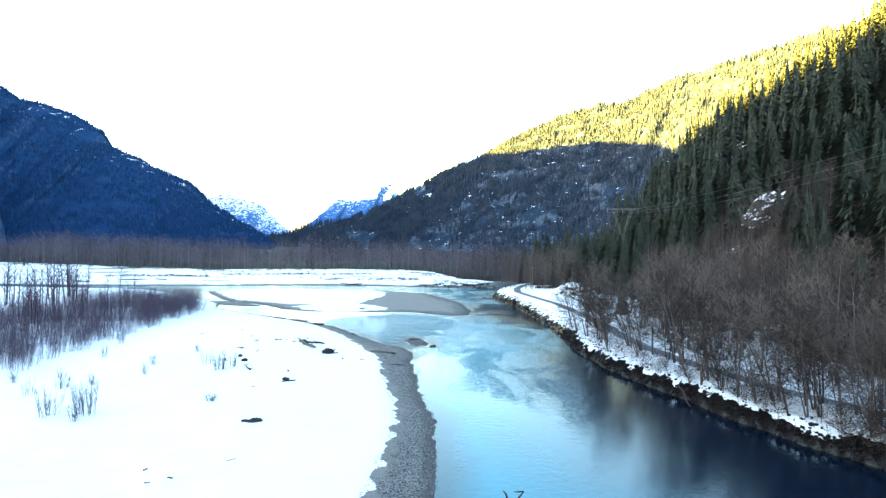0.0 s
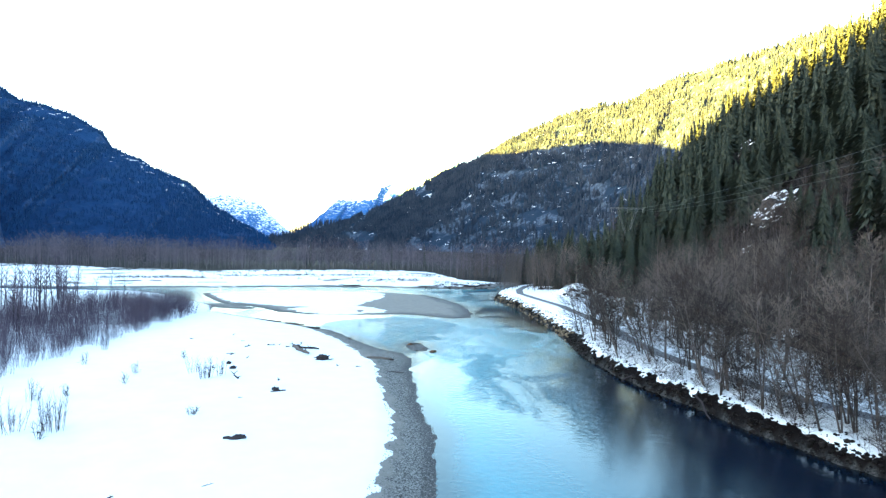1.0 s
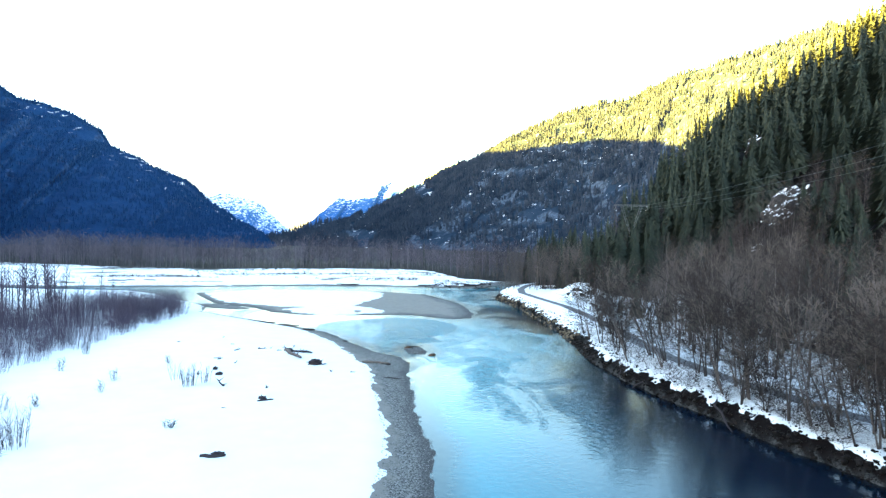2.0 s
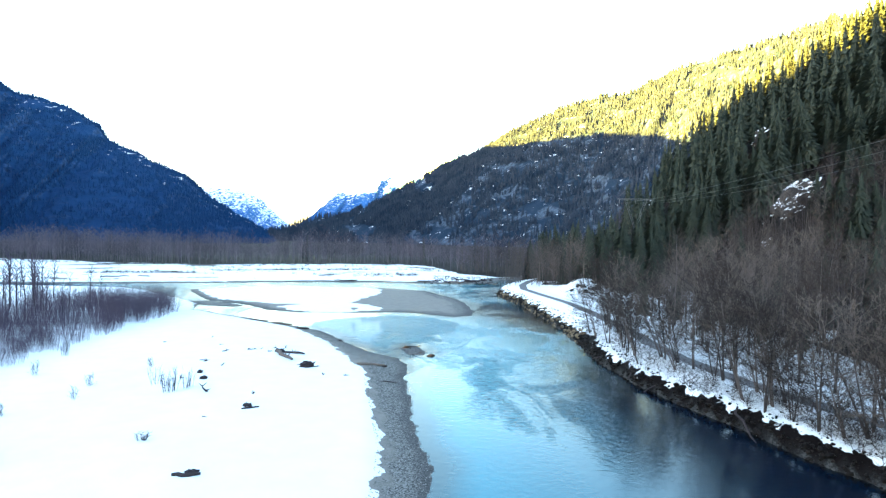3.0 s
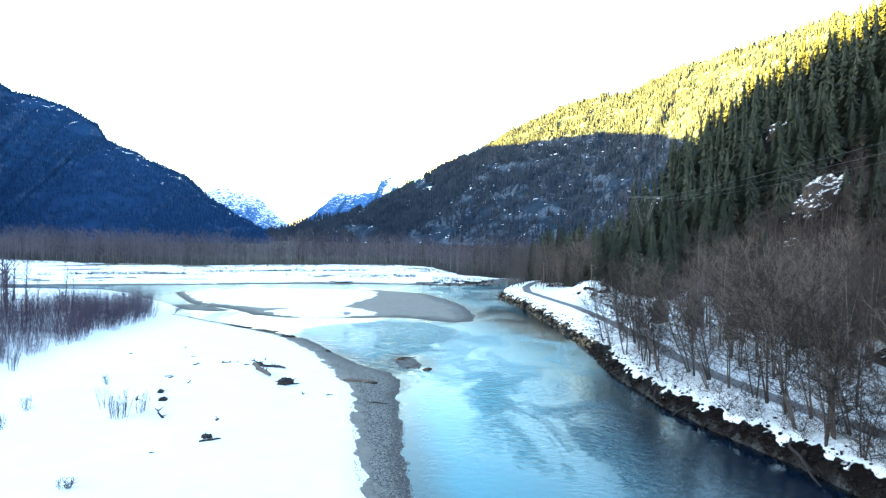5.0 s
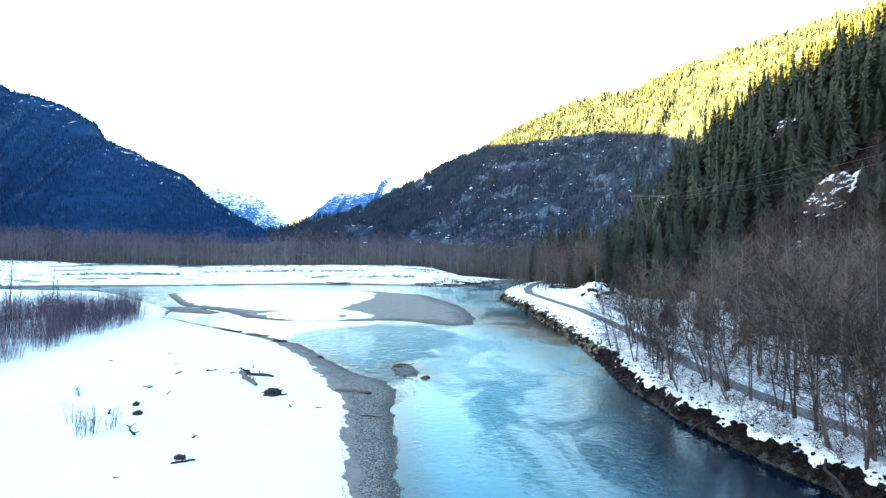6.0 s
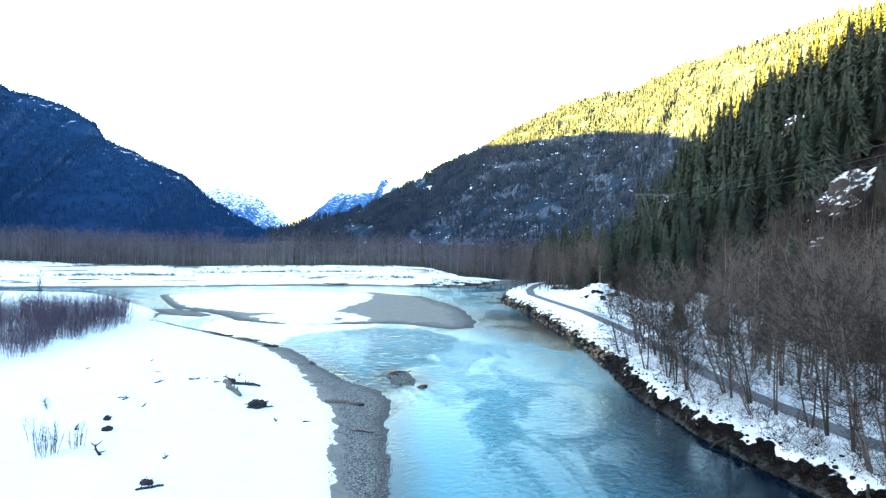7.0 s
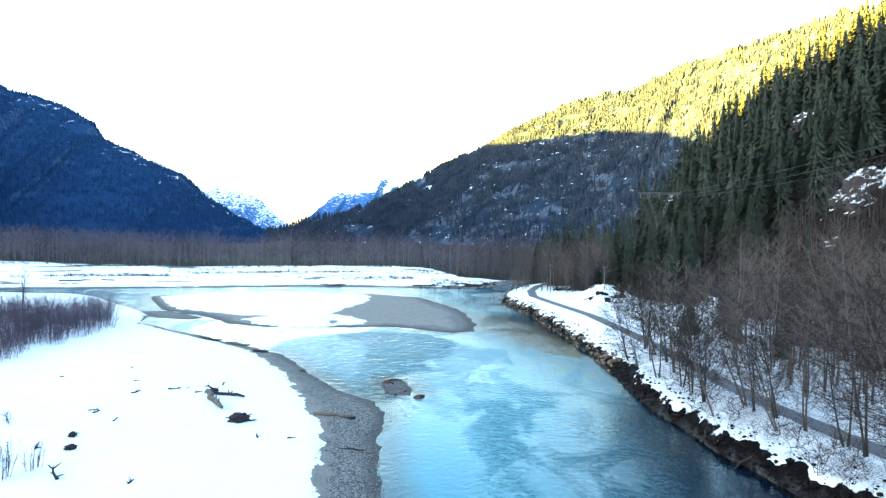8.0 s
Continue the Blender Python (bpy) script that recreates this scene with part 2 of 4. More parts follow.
# saturated blue rock: the haze over the far peaks, painted in
M_peak = mountain_material("hazy_snowy_peak", (0.024, 0.092, 0.26), (0.042, 0.14, 0.34), (0.08, 0.19, 0.37), 0.56, 2.2, (0.78, 0.83, 0.87))


def rock_material():
    k = Nodes("river_rock", 0.8, 0.1)
    # stone colours lowered to near black to include the bank's shade
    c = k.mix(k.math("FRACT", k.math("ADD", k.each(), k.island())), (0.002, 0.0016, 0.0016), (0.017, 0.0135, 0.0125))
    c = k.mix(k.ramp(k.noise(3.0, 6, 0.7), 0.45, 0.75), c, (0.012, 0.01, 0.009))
    k.colour(c)
    k.bump(k.noise(5, 6, 0.7), 0.6, 0.08)
    return k.m


def steel_material(name, c, rough):
    k = Nodes(name, rough, 0.5)
    k.b.inputs["Metallic"].default_value = 0.7
    return k.colour(k.mix(k.noise(2.0, 4), tuple(v * 0.8 for v in c), c)).m


def pebble_material():
    k = Nodes("pebbles", 0.7, 0.3)
    return k.colour(k.mix(k.island(), (0.03, 0.032, 0.034), (0.24, 0.245, 0.24))).m


M_rock = rock_material()
M_pebble = pebble_material()
M_boulder = bark("brown_boulder", (0.03, 0.017, 0.012), (0.16, 0.092, 0.06))
M_riprap = bark("riprap_stone", (0.045, 0.035, 0.025), (0.19, 0.15, 0.105), (0.24, 0.19, 0.13))


def crag_material():
    """Dark rock with snow lying on its ledges."""
    k = Nodes("snowy_crag", 0.8, 0.2)
    up = k.t.nodes.new("ShaderNodeSeparateXYZ")
    k.t.links.new(k.t.nodes.new("ShaderNodeNewGeometry").outputs["Normal"], up.inputs[0])
    lies = k.math("ADD", k.math("MULTIPLY", up.outputs[2], 0.6), k.noise(0.5, 6, 0.65))
    rock = k.mix(k.noise(1.2, 6, 0.7), (0.012, 0.011, 0.011), (0.07, 0.06, 0.055))
    k.colour(k.mix(k.ramp(lies, 0.93, 0.98), rock, (0.82, 0.84, 0.87)))
    k.bump(k.noise(1.5, 6, 0.7), 0.8, 0.4)
    return k.m


M_crag = crag_material()
M_steel = steel_material("galvanised_steel", (0.22, 0.23, 0.23), 0.6)
M_wire = steel_material("aluminium_cable", (0.16, 0.17, 0.165), 0.6)
M_pole = bark("pole_wood", (0.1, 0.08, 0.065), (0.2, 0.17, 0.14))

# ---- the plan ----
LEFT = [(4, -300), (2, 20), (0, 71), (-1, 105), (-4, 123), (-8, 152), (-7, 160), (-10, 170), (-18, 178), (-29, 197), (-38, 212), (-45, 218), (-62, 232),
        (-95, 258), (-101, 276), (-114, 292), (-136, 316), (-147, 330), (-166, 345), (-230, 347), (-420, 330), (-4900, 300), (-4900, -300)]
LEFT_SNOW = [(-9, -300), (-11, 40), (-8.5, 70), (-7, 95), (-8, 108), (-13, 136), (-15, 148), (-17.5, 156), (-22, 168), (-31, 189), (-41, 205), (-48, 215), (-63, 228),
             (-96, 257), (-104, 279), (-118, 296), (-140, 318), (-150, 331), (-168, 343), (-230, 345), (-420, 328), (-4900, 298), (-4900, -300)]
BAR = [(-132, 339), (-116, 310), (-104, 292), (-84, 277), (-68, 260), (-52, 254), (-31, 255), (-14, 258), (4, 247), (11, 251), (13, 266), (10, 295), (3, 322), (-10, 351),
       (-35, 366), (-79, 369), (-117, 357)]
BAR_SNOW = [(-126, 337), (-110, 309), (-99, 294), (-76, 281), (-50, 261), (-35, 260), (-23, 266), (-30, 277), (-39, 284), (-36, 305), (-31, 325), (-33, 350), (-42, 363),
            (-79, 366), (-112, 355)]
TONGUE = [(-110, 286), (-98, 272), (-84, 268), (-80, 272), (-90, 281), (-101, 291)]
ISLET = [(-11, 183), (-8, 175), (-4.5, 175), (-4, 180), (-6, 187), (-9, 188)]
FAR = [(-4900, 345), (-420, 352), (-217, 362), (-168, 373), (-115, 389), (-76, 402), (-25, 405), (6, 400), (18, 402), (28, 412), (40, 434), (62, 456), (200, 560), (4900, 980), (4900, 4900), (-4900, 4900)]
RIGHT = [(75, 40), (66, 70), (61, 83), (55, 95), (51, 105), (47, 122), (42, 137), (39.5, 150), (38, 165), (38.5, 186), (39, 208), (38, 240), (36, 270), (33, 300),
         (29, 322), (28, 335), (30, 352), (35, 374), (45, 402), (64, 432), (200, 530), (4900, 960), (4900, -300), (150, -300)]
BAR_STRIP = [(-66, 268), (-56, 281), (-38, 269), (-33, 257), (-48, 254), (-60, 260)]          # thin snow along the bar's near edge
BAR_PATCH = [(-34, 270), (-25, 268), (-24, 260), (-33, 259)]
RIFFLE = [(-44, 230), (-33, 243), (-20, 249), (-3, 246), (4, 236), (6, 227), (4.5, 212), (-0.5, 205), (3, 196), (-3, 192), (-6, 188), (-5, 172), (-10, 167), (-19, 178), (-33, 199), (-43, 213)]     # shallow broken water beside the bar
RACE = [(5, 168), (14, 178), (24, 168), (30, 150), (31, 122), (27, 98), (23, 100), (18, 114), (8, 124), (5, 145)]               # the main current
POOL = [(10, 296), (24, 290), (31, 262), (38, 232), (36, 212), (29, 217), (21, 243), (12, 257)]                       # still water inside the bend
ROAD = [(98, 30), (79, 78), (62, 112), (55.5, 135), (52.5, 155), (52, 172), (52.5, 196), (52, 232), (50, 265), (44.5, 298), (40.5, 325), (43, 350), (51, 380), (66, 412)]


FLAT_X, FLAT_Y = [-1000, -430, -312, -213, -135, -42, -8, 12, 40, 130, 4900], [640, 605, 562, 545, 575, 600, 560, 470, 448, 470, 470]   # near edge of the wood on the far flats


def spur(x, y):
    """The wooded mountainside by the road, falling away behind its crest."""
    s = (x - 305) * 0.857 + (y - 432) * 0.515
    up = 0.87 * (x - 92) + 10 * fbm(x / 60, y / 60, 4)
    up = np.where(up < 0, 0, up)
    up = up * smooth(x, 84, 120) ** 0.5
    down = 1.5 * (np.sqrt(s * s + 400) + s) / 2
    return np.maximum(0, np.minimum(up - down, 420))


def plan(x, y):
    """Height and cover of the ground at x, y."""
    x, y = np.asarray(x, float), np.asarray(y, float)
    wob = 1.6 * fbm(x / 7, y / 7, 4)
    dL, dB, dT, dI = (poly_sd(x, y, p) + wob for p in (LEFT, BAR, TONGUE, ISLET))
    dF, dR = poly_sd(x, y, FAR) + 2 * wob, poly_sd(x, y, RIGHT) + 0.8 * wob
    sL = poly_sd(x, y, LEFT_SNOW)
    sB = np.maximum(np.maximum(poly_sd(x, y, BAR_SNOW) - 6 * smooth(poly_sd(x, y, BAR_STRIP), -9, -2), poly_sd(x, y, BAR_STRIP)), poly_sd(x, y, BAR_PATCH))
    bed = lambda d: np.maximum(-2.0, 0.22 * np.minimum(d, 0))
    lump = 0.5 * fbm(x / 14, y / 14, 4) + 0.6 * fbm(x / 45, y / 45, 2)
    hL = np.where(dL > 0, 0.7 * smooth(dL, -1, 9), bed(dL)) + smooth(sL, 0, 30) * (0.9 + lump) + 0.25 * smooth(sL, -1.2, 1.6)
    hB = np.where(dB > 0, 0.5 * smooth(dB, -1, 10), bed(dB)) + 0.25 * smooth(sB, 0, 3)
    hT = np.where(dT > 0, 0.3 * smooth(dT, -1, 5), bed(dT))
    hI = np.where(dI > 0, 0.1 * smooth(dI, -0.5, 2.5), bed(dI))
    hF = np.where(dF > 0, 0.6 * smooth(dF, 0, 6) + smooth(dF, 5, 60) * (1.0 + lump), bed(dF))
    ramp = np.interp(dR, [0, 0.8, 2.6, 6, 10, 20, 30, 60], [0, 1.5, 2.6, 3.3, 4, 4.1, 4.8, 6.5])
    bedR = np.maximum(-2.0, 0.8 * np.minimum(dR, 0))
    hR = np.where(dR > 0, ramp + 0.5 * lump * smooth(dR, 2, 8) + (0.35 + 0.5 * smooth(dR, 5, 2)) * fbm(x / 2.2, y / 2.2, 3) * smooth(dR, 0, 1.4), bedR)
    rd = line_d(x, y, ROAD)
    mound = 6.2 * np.exp(-((x - 66) / 8.5) ** 2 - ((y - 305) / 19) ** 2) * smooth(rd, 4, 10) * (1 + 0.8 * fbm(x / 6, y / 6, 3))
    hR = np.where(dR > 0, (hR + mound) * smooth(rd, 2.6, 5) + 4.0 * (1 - smooth(rd, 2.6, 5)), hR)
    hR = np.where(dR > 0, hR + spur(x, y), hR)
    h = np.maximum.reduce([hL, hB, hT, hI, hF, hR])
    slope = spur(x, y)
    under = smooth(rd, 12, 20) * smooth(x, 74, 88) * smooth(y, 245, 215)     # leaf litter under the wood
    sR = dR - 1.9 + 1.8 * fbm(x / 1.6 + 9, y / 1.6, 2) + 2.3 * fbm(x / 3.4, y / 3.4, 3) - under * (4.2 + dR * 0.9 - 8 * fbm(x / 9, y / 9, 3)) - 5 * smooth(slope, 2, 12) * (dR > 0)
    crag = 7 - np.hypot(x - 142, y - 267) * 0.9
    sR = np.maximum((sR + np.clip(mound, 0, 7) / 7 * (9 * fbm(x / 4, y / 5, 3) - 1.3)) * (slope < 2) + (slope >= 2) * -4, np.minimum(crag, 6) * 0.17 - 0.75 + 2.2 * fbm(x / 4, y / 4, 3))
    sR = np.where(mound > 1.2, np.minimum(sR, 7 * fbm(x / 4, y / 5, 3) + 0.35), sR)
    sR = np.where((y > 330) & (dR > 0), np.minimum(sR, 60 - 60 * smooth(y, 330, 350) * smooth(rd, 5, 10) + 5 * fbm(x / 5, y / 6, 3)), sR)     # litter under the wood past the bend
    sF = dF - 5.5 + 5 * fbm(x / 25, y / 8, 3) - smooth(x, -4, 14) * smooth(y, 470, 440) * (7 + 16 * smooth(x, 24, 38) + 22 * fbm(x / 7, y / 5, 3))
    thin = 30 * np.abs(fbm(x / 120 + 5, y / 45, 3) - 0.08) - 2.0 * smooth(fbm(x / 40, y / 30 + 3, 2), -0.1, 0.2)     # flood lines across the far flats
    sF = np.where(dF > 20, np.minimum(sF, thin), sF)
    snow_d = np.maximum.reduce([sL, sB, np.where(dF > 0, sF, -9), np.where(dR > 0, sR, -9)])
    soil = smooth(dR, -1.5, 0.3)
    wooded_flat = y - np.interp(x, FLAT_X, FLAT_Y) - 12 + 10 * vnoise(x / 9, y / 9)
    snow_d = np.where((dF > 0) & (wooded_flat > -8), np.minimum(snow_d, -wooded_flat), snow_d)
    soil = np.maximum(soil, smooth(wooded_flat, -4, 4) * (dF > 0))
    return h, snow_d, rd, np.maximum(soil, smooth(dR, -1.5, 0.3))


def height(x, y):
    return plan(np.array([x]), np.array([y]))[0][0]


def axis(fine, step, out, grow):
    a = list(np.arange(fine[0], fine[1] + step, step))
    for end, sign in ((0, -1), (1, 1)):
        d, p = step, fine[end]
        while abs(p) < abs(out[end]) and (p - out[end]) * sign < 0:
            d *= grow
            p += sign * d
            a.append(np.clip(p, out[0], out[1]))
    return np.array(sorted(set(a)))


def sheet(xs, ys):
    X, Y = np.meshgrid(xs, ys)
    n, m = len(xs), len(ys)
    i = (np.arange(m - 1)[:, None] * n + np.arange(n - 1)[None]).ravel()
    F = np.concatenate([np.stack([i, i + 1, i + n + 1], 1), np.stack([i, i + n + 1, i + n], 1)])
    return X.ravel(), Y.ravel(), F


X, Y, F = sheet(axis((-105, 64), 1.2, (-4800, 4800), 1.05), axis((60, 345), 1.2, (-300, 4800), 1.045))
H, snow_d, road_d, soil = plan(X, Y)
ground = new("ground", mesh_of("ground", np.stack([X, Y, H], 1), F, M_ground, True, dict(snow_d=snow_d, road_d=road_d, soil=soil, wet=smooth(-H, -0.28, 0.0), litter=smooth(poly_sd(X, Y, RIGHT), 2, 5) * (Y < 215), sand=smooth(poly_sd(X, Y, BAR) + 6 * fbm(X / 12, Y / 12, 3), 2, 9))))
tagged(ground, "snow-covered river flats with grey gravel bars and wooded slope", "ground", kind="structure")

X, Y, F = sheet(axis((-110, 70), 1.5, (-900, 260), 1.12), axis((50, 400), 1.5, (-290, 640), 1.12))
depth = -plan(X, Y)[0]
off_shore = -poly_sd(X, Y, RIGHT)
wander = 5 * fbm(X / 12, Y / 20, 4)
past = np.maximum(np.abs(Y - 180) - 32, 0)
run = smooth(Y + 10 * fbm(X / 20, Y / 30, 3), 110, 175) * np.where(Y < 225, smooth(off_shore, -8 + 0.8 * past, 5 + 0.7 * past), np.maximum(smooth(off_shore, 11, 26), smooth(Y, 285, 315)))     # quick water above the bend, calm below
chop = smooth(poly_sd(X, Y, RIFFLE) + 0.6 * wander, -1.5, 2.5)
race = smooth(poly_sd(X, Y, RACE) + wander, -4, 5)
pool = smooth(poly_sd(X, Y, POOL) + 0.5 * wander, -2, 2)
fast = np.clip(0.25 * run + 0.6 * chop + 0.36 * race, 0, 1) * (1 - 0.5 * pool) + 0.05 * pool
# water darkened in colour for bank and pool reflections, pale where the sky mirrors
pale_tone = smooth(off_shore + 6 * fbm(X / 25, Y / 40, 3) - np.interp(Y, [60, 110, 130, 160, 185, 215, 240, 290], [28, 18, 11, -2, -15, -13, 6, -10]), 0, 34) * (1 - 0.2 * chop) * (1 - 0.85 * pool)
water = new("water", mesh_of("water", np.stack([X, Y, 0 * X], 1), F, M_water, True, dict(depth=depth, fast=fast, chop=chop, pale_tone=pale_tone)))
tagged(water, "calm blue-green river reflecting the bright winter sky", "river", kind="structure")


# ---- mountains ----
def mountain(name, crest, front, back, material, label, rough=30, cells=(160, 70), snow=(0.0, 0.0), power=1.0, seed=0, crag=6):
    """A ridge: crest rows of x, y, z; front and back say how far its feet lie, as shifts in x and y."""
    nu, nv = cells
    cr = np.array(crest, float)
    u = np.linspace(0, len(cr) - 1, nu)
    c = np.stack([np.interp(u, np.arange(len(cr)), cr[:, k]) for k in range(3)], 1)
    v = np.concatenate([np.linspace(0, 1, nv), np.linspace(1, 0, nv // 3)[1:]])
    side = np.arange(len(v)) < nv
    U, Vv = np.meshgrid(np.arange(nu), v, indexing="ij")
    S = np.broadcast_to(side, U.shape)
    fx, fy = np.where(S, front[0], back[0]), np.where(S, front[1], back[1])
    x = c[U, 0] + fx * (1 - Vv)
    y = c[U, 1] + fy * (1 - Vv)
    gully = fbm(U / nu * len(cr) * 1.7 + seed, Vv * 0.7 + seed * 3, 5, 0.55) * np.clip(c[U, 2] / 600, 0.1, 1)
    x = x + 0.8 * rough * gully * np.sin(Vv * math.pi)
    z = c[U, 2] * Vv ** power + rough * gully * np.sin(np.clip(Vv, 0, 1) * math.pi) + crag * fbm(x / 40 + seed, y / 40, 5) * np.minimum(1, Vv * 4) - 4 * (1 - Vv)
    k = len(v)
    i = (np.arange(nu - 1)[:, None] * k + np.arange(k - 1)[None]).ravel()
    F = np.concatenate([np.stack([i, i + k, i + k + 1], 1), np.stack([i, i + k + 1, i + 1], 1)])
    P = np.stack([x, y, z], -1)
    snowy = snow[0] + (snow[1] - snow[0]) * Vv
    ob = new(name, mesh_of(name, P.reshape(-1, 3), F, material, True, dict(snowy=snowy.ravel())))
    tagged(ob, label, "mountain", kind="structure")
    return P[:, :nv]


# the sunlit side runs down the valley, from far at its low end to near at its high end: sideways and upward slope as seen along the valley, distance
mid_rows = [(-0.22, -0.008, 3000), (-0.151, 0.010, 2950), (-0.1135, 0.042, 2900), (-0.063, 0.078, 2850), (0.0, 0.117, 2720), (0.043, 0.136, 2650), (0.075, 0.153, 2600), (0.1126, 0.178, 2520),
            (0.20, 0.219, 2350), (0.313, 0.248, 2150), (0.387, 0.286, 2000), (0.554, 0.342, 1720), (0.694, 0.383, 1500), (0.95, 0.43, 1250)]
mid_crest = [(a * d, d, 30 + b * d - 16) for a, b, d in mid_rows]
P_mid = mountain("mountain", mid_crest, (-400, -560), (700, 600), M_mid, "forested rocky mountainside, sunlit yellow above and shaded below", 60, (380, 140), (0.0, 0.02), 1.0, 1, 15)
left_rows = [(-0.27, -0.008), (-0.3116, 0.0186), (-0.3526, 0.04), (-0.387, 0.065), (-0.4186, 0.094), (-0.478, 0.119), (-0.547, 0.1535), (-0.563, 0.176), (-0.61, 0.201), (-0.663, 0.222), (-0.698, 0.226), (-0.729, 0.2475), (-0.9, 0.3)]
left_crest = [(a * 2600, 2600, 30 + c * 2600 - 10) for a, c in left_rows]
P_left = mountain("mountain", left_crest, (250, -1000), (-300, 900), M_left, "steep dark forested mountain in blue haze with patches of snow", 45, (200, 80), (-0.2, 0.1), 1.0, 5, 12)
side_crest = [(-1050, -1500, 330), (-1000, 0, 300), (-980, 180, 285), (-980, 260, 268), (-980, 350, 225), (-1000, 560, 222), (-1080, 1000, 380), (-1200, 1400, 510), (-1400, 1660, 577), (-1640, 2000, 574), (-2100, 2600, 700),
              (-2150, 3300, 560), (-2300, 4400, 450)]
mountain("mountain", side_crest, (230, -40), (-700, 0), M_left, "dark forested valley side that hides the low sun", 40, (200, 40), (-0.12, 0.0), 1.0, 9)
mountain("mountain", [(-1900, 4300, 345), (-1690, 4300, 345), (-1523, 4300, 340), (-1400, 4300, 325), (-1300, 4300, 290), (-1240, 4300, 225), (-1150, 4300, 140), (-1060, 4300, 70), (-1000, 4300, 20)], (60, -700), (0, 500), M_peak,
         "distant snow-covered peak blue with haze", 60, (120, 50), (-0.13, 0.12), 1.0, 13, 14)
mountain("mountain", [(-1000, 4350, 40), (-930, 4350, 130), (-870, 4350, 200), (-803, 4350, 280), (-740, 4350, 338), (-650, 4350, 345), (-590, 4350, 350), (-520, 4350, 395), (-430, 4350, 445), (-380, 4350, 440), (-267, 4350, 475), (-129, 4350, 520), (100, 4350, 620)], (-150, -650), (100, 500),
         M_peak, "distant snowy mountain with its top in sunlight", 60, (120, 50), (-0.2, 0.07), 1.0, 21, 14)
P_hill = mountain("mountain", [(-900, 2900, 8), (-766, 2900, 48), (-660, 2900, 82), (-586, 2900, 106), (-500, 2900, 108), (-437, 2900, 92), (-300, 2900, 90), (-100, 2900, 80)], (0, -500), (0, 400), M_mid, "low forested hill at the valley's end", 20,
                  (100, 40), (-0.05, 0), 1.0, 31)


# ---- trees ----
def bent(rng, p, d, length, n, lift, wander):
    """Points of a limb that starts at p towards d and bends up by lift."""
    pts, d = [np.array(p, float)], np.array(d, float)
    for _ in range(n):
        d = d + np.array([0, 0, lift]) + wander * rng.randn(3)
        d /= np.linalg.norm(d)
        pts.append(pts[-1] + d * length / n)
    return pts


def away(rng, d, spread):
    v = np.array(d) + spread * rng.randn(3)
    return v / (np.linalg.norm(v) + 1e-9)


def bare_tree(seed, tall, limbs, boughs, twigs, stems=1, width=0.27, thick=1.0, sides=5, low=0.07, rise=0.16, fine=0.0, splay=1.0):
    """Trunk and leafless crown of a broadleaf tree."""
    rng = np.random.RandomState(seed)
    trunk, crown = [], []
    for s in range(stems):
        a = rng.rand() * 6.28
        lean = np.array([math.cos(a), math.sin(a), 0]) * (0.04 + 0.1 * (stems > 1) * rng.rand()) * splay
        th = tall * (1 - 0.22 * s * rng.rand())
        pts = bent(rng, (lean[0] * 3 * (stems > 1) / splay, lean[1] * 3 * (stems > 1) / splay, -0.4), (lean[0], lean[1], 1), th, 7, 0.12 / splay, 0.05)
        r0 = 0.0062 * th * thick
        trunk.append(tube(pts, [r0 * 1.35, r0, r0 * 0.85, r0 * 0.7, r0 * 0.52, r0 * 0.36, r0 * 0.2, 0], sides))
        for k in range(limbs):
            f = low + (0.98 - low) * (k + rng.rand()) / limbs
            i = min(int(f * 7), 6)
            p = pts[i] + (pts[i + 1] - pts[i]) * (f * 7 - i)
            a = k * 2.4 + rng.rand()
            d = np.array([math.cos(a), math.sin(a), rise + 0.55 * f])
            ln = th * width * (1.12 - 0.85 * abs(f - 0.5) * 1.3) * (0.65 + 0.6 * rng.rand()) * (1.0 if f < 0.85 else 0.5)
            lp = bent(rng, p, d / np.linalg.norm(d), ln, 3, 0.09, 0.14)
            lr = max(r0 * (0.42 - 0.25 * f), 0.04)
            crown.append(tube(lp, [lr, lr * 0.75, lr * 0.5, 0], 3, False))
            for b in range(boughs):
                g = 0.2 + 0.8 * (b + rng.rand()) / boughs
                j = min(int(g * 3), 2)
                q = lp[j] + (lp[j + 1] - lp[j]) * (g * 3 - j)
                bd = away(rng, (lp[j + 1] - lp[j]) / np.linalg.norm(lp[j + 1] - lp[j]) + (0, 0, 0.25), 0.55)
                bl = ln * (0.5 - 0.25 * g) * (0.6 + 0.7 * rng.rand()) + 0.4
                bp = bent(rng, q, bd, bl, 2, 0.1, 0.15)
                br = max(lr * 0.42, 0.024)
                crown.append(tube(bp, [br, br * 0.7, 0], 3, False))
                for t in range(twigs):
                    w = rng.rand()
                    tq = bp[0] + (bp[1] - bp[0]) * w if t % 2 else bp[1] + (bp[2] - bp[1]) * w
                    td = away(rng, (bp[2] - bp[0]) / np.linalg.norm(bp[2] - bp[0]) + (0, 0, 0.2), 0.6)
                    crown.append(tube([tq, tq + td * (0.5 + 0.9 * rng.rand()) * (0.35 + bl * 0.4)], [max(0.016 * thick + 0.006, fine), 0], 3, False))
    return join(trunk), join(crown)


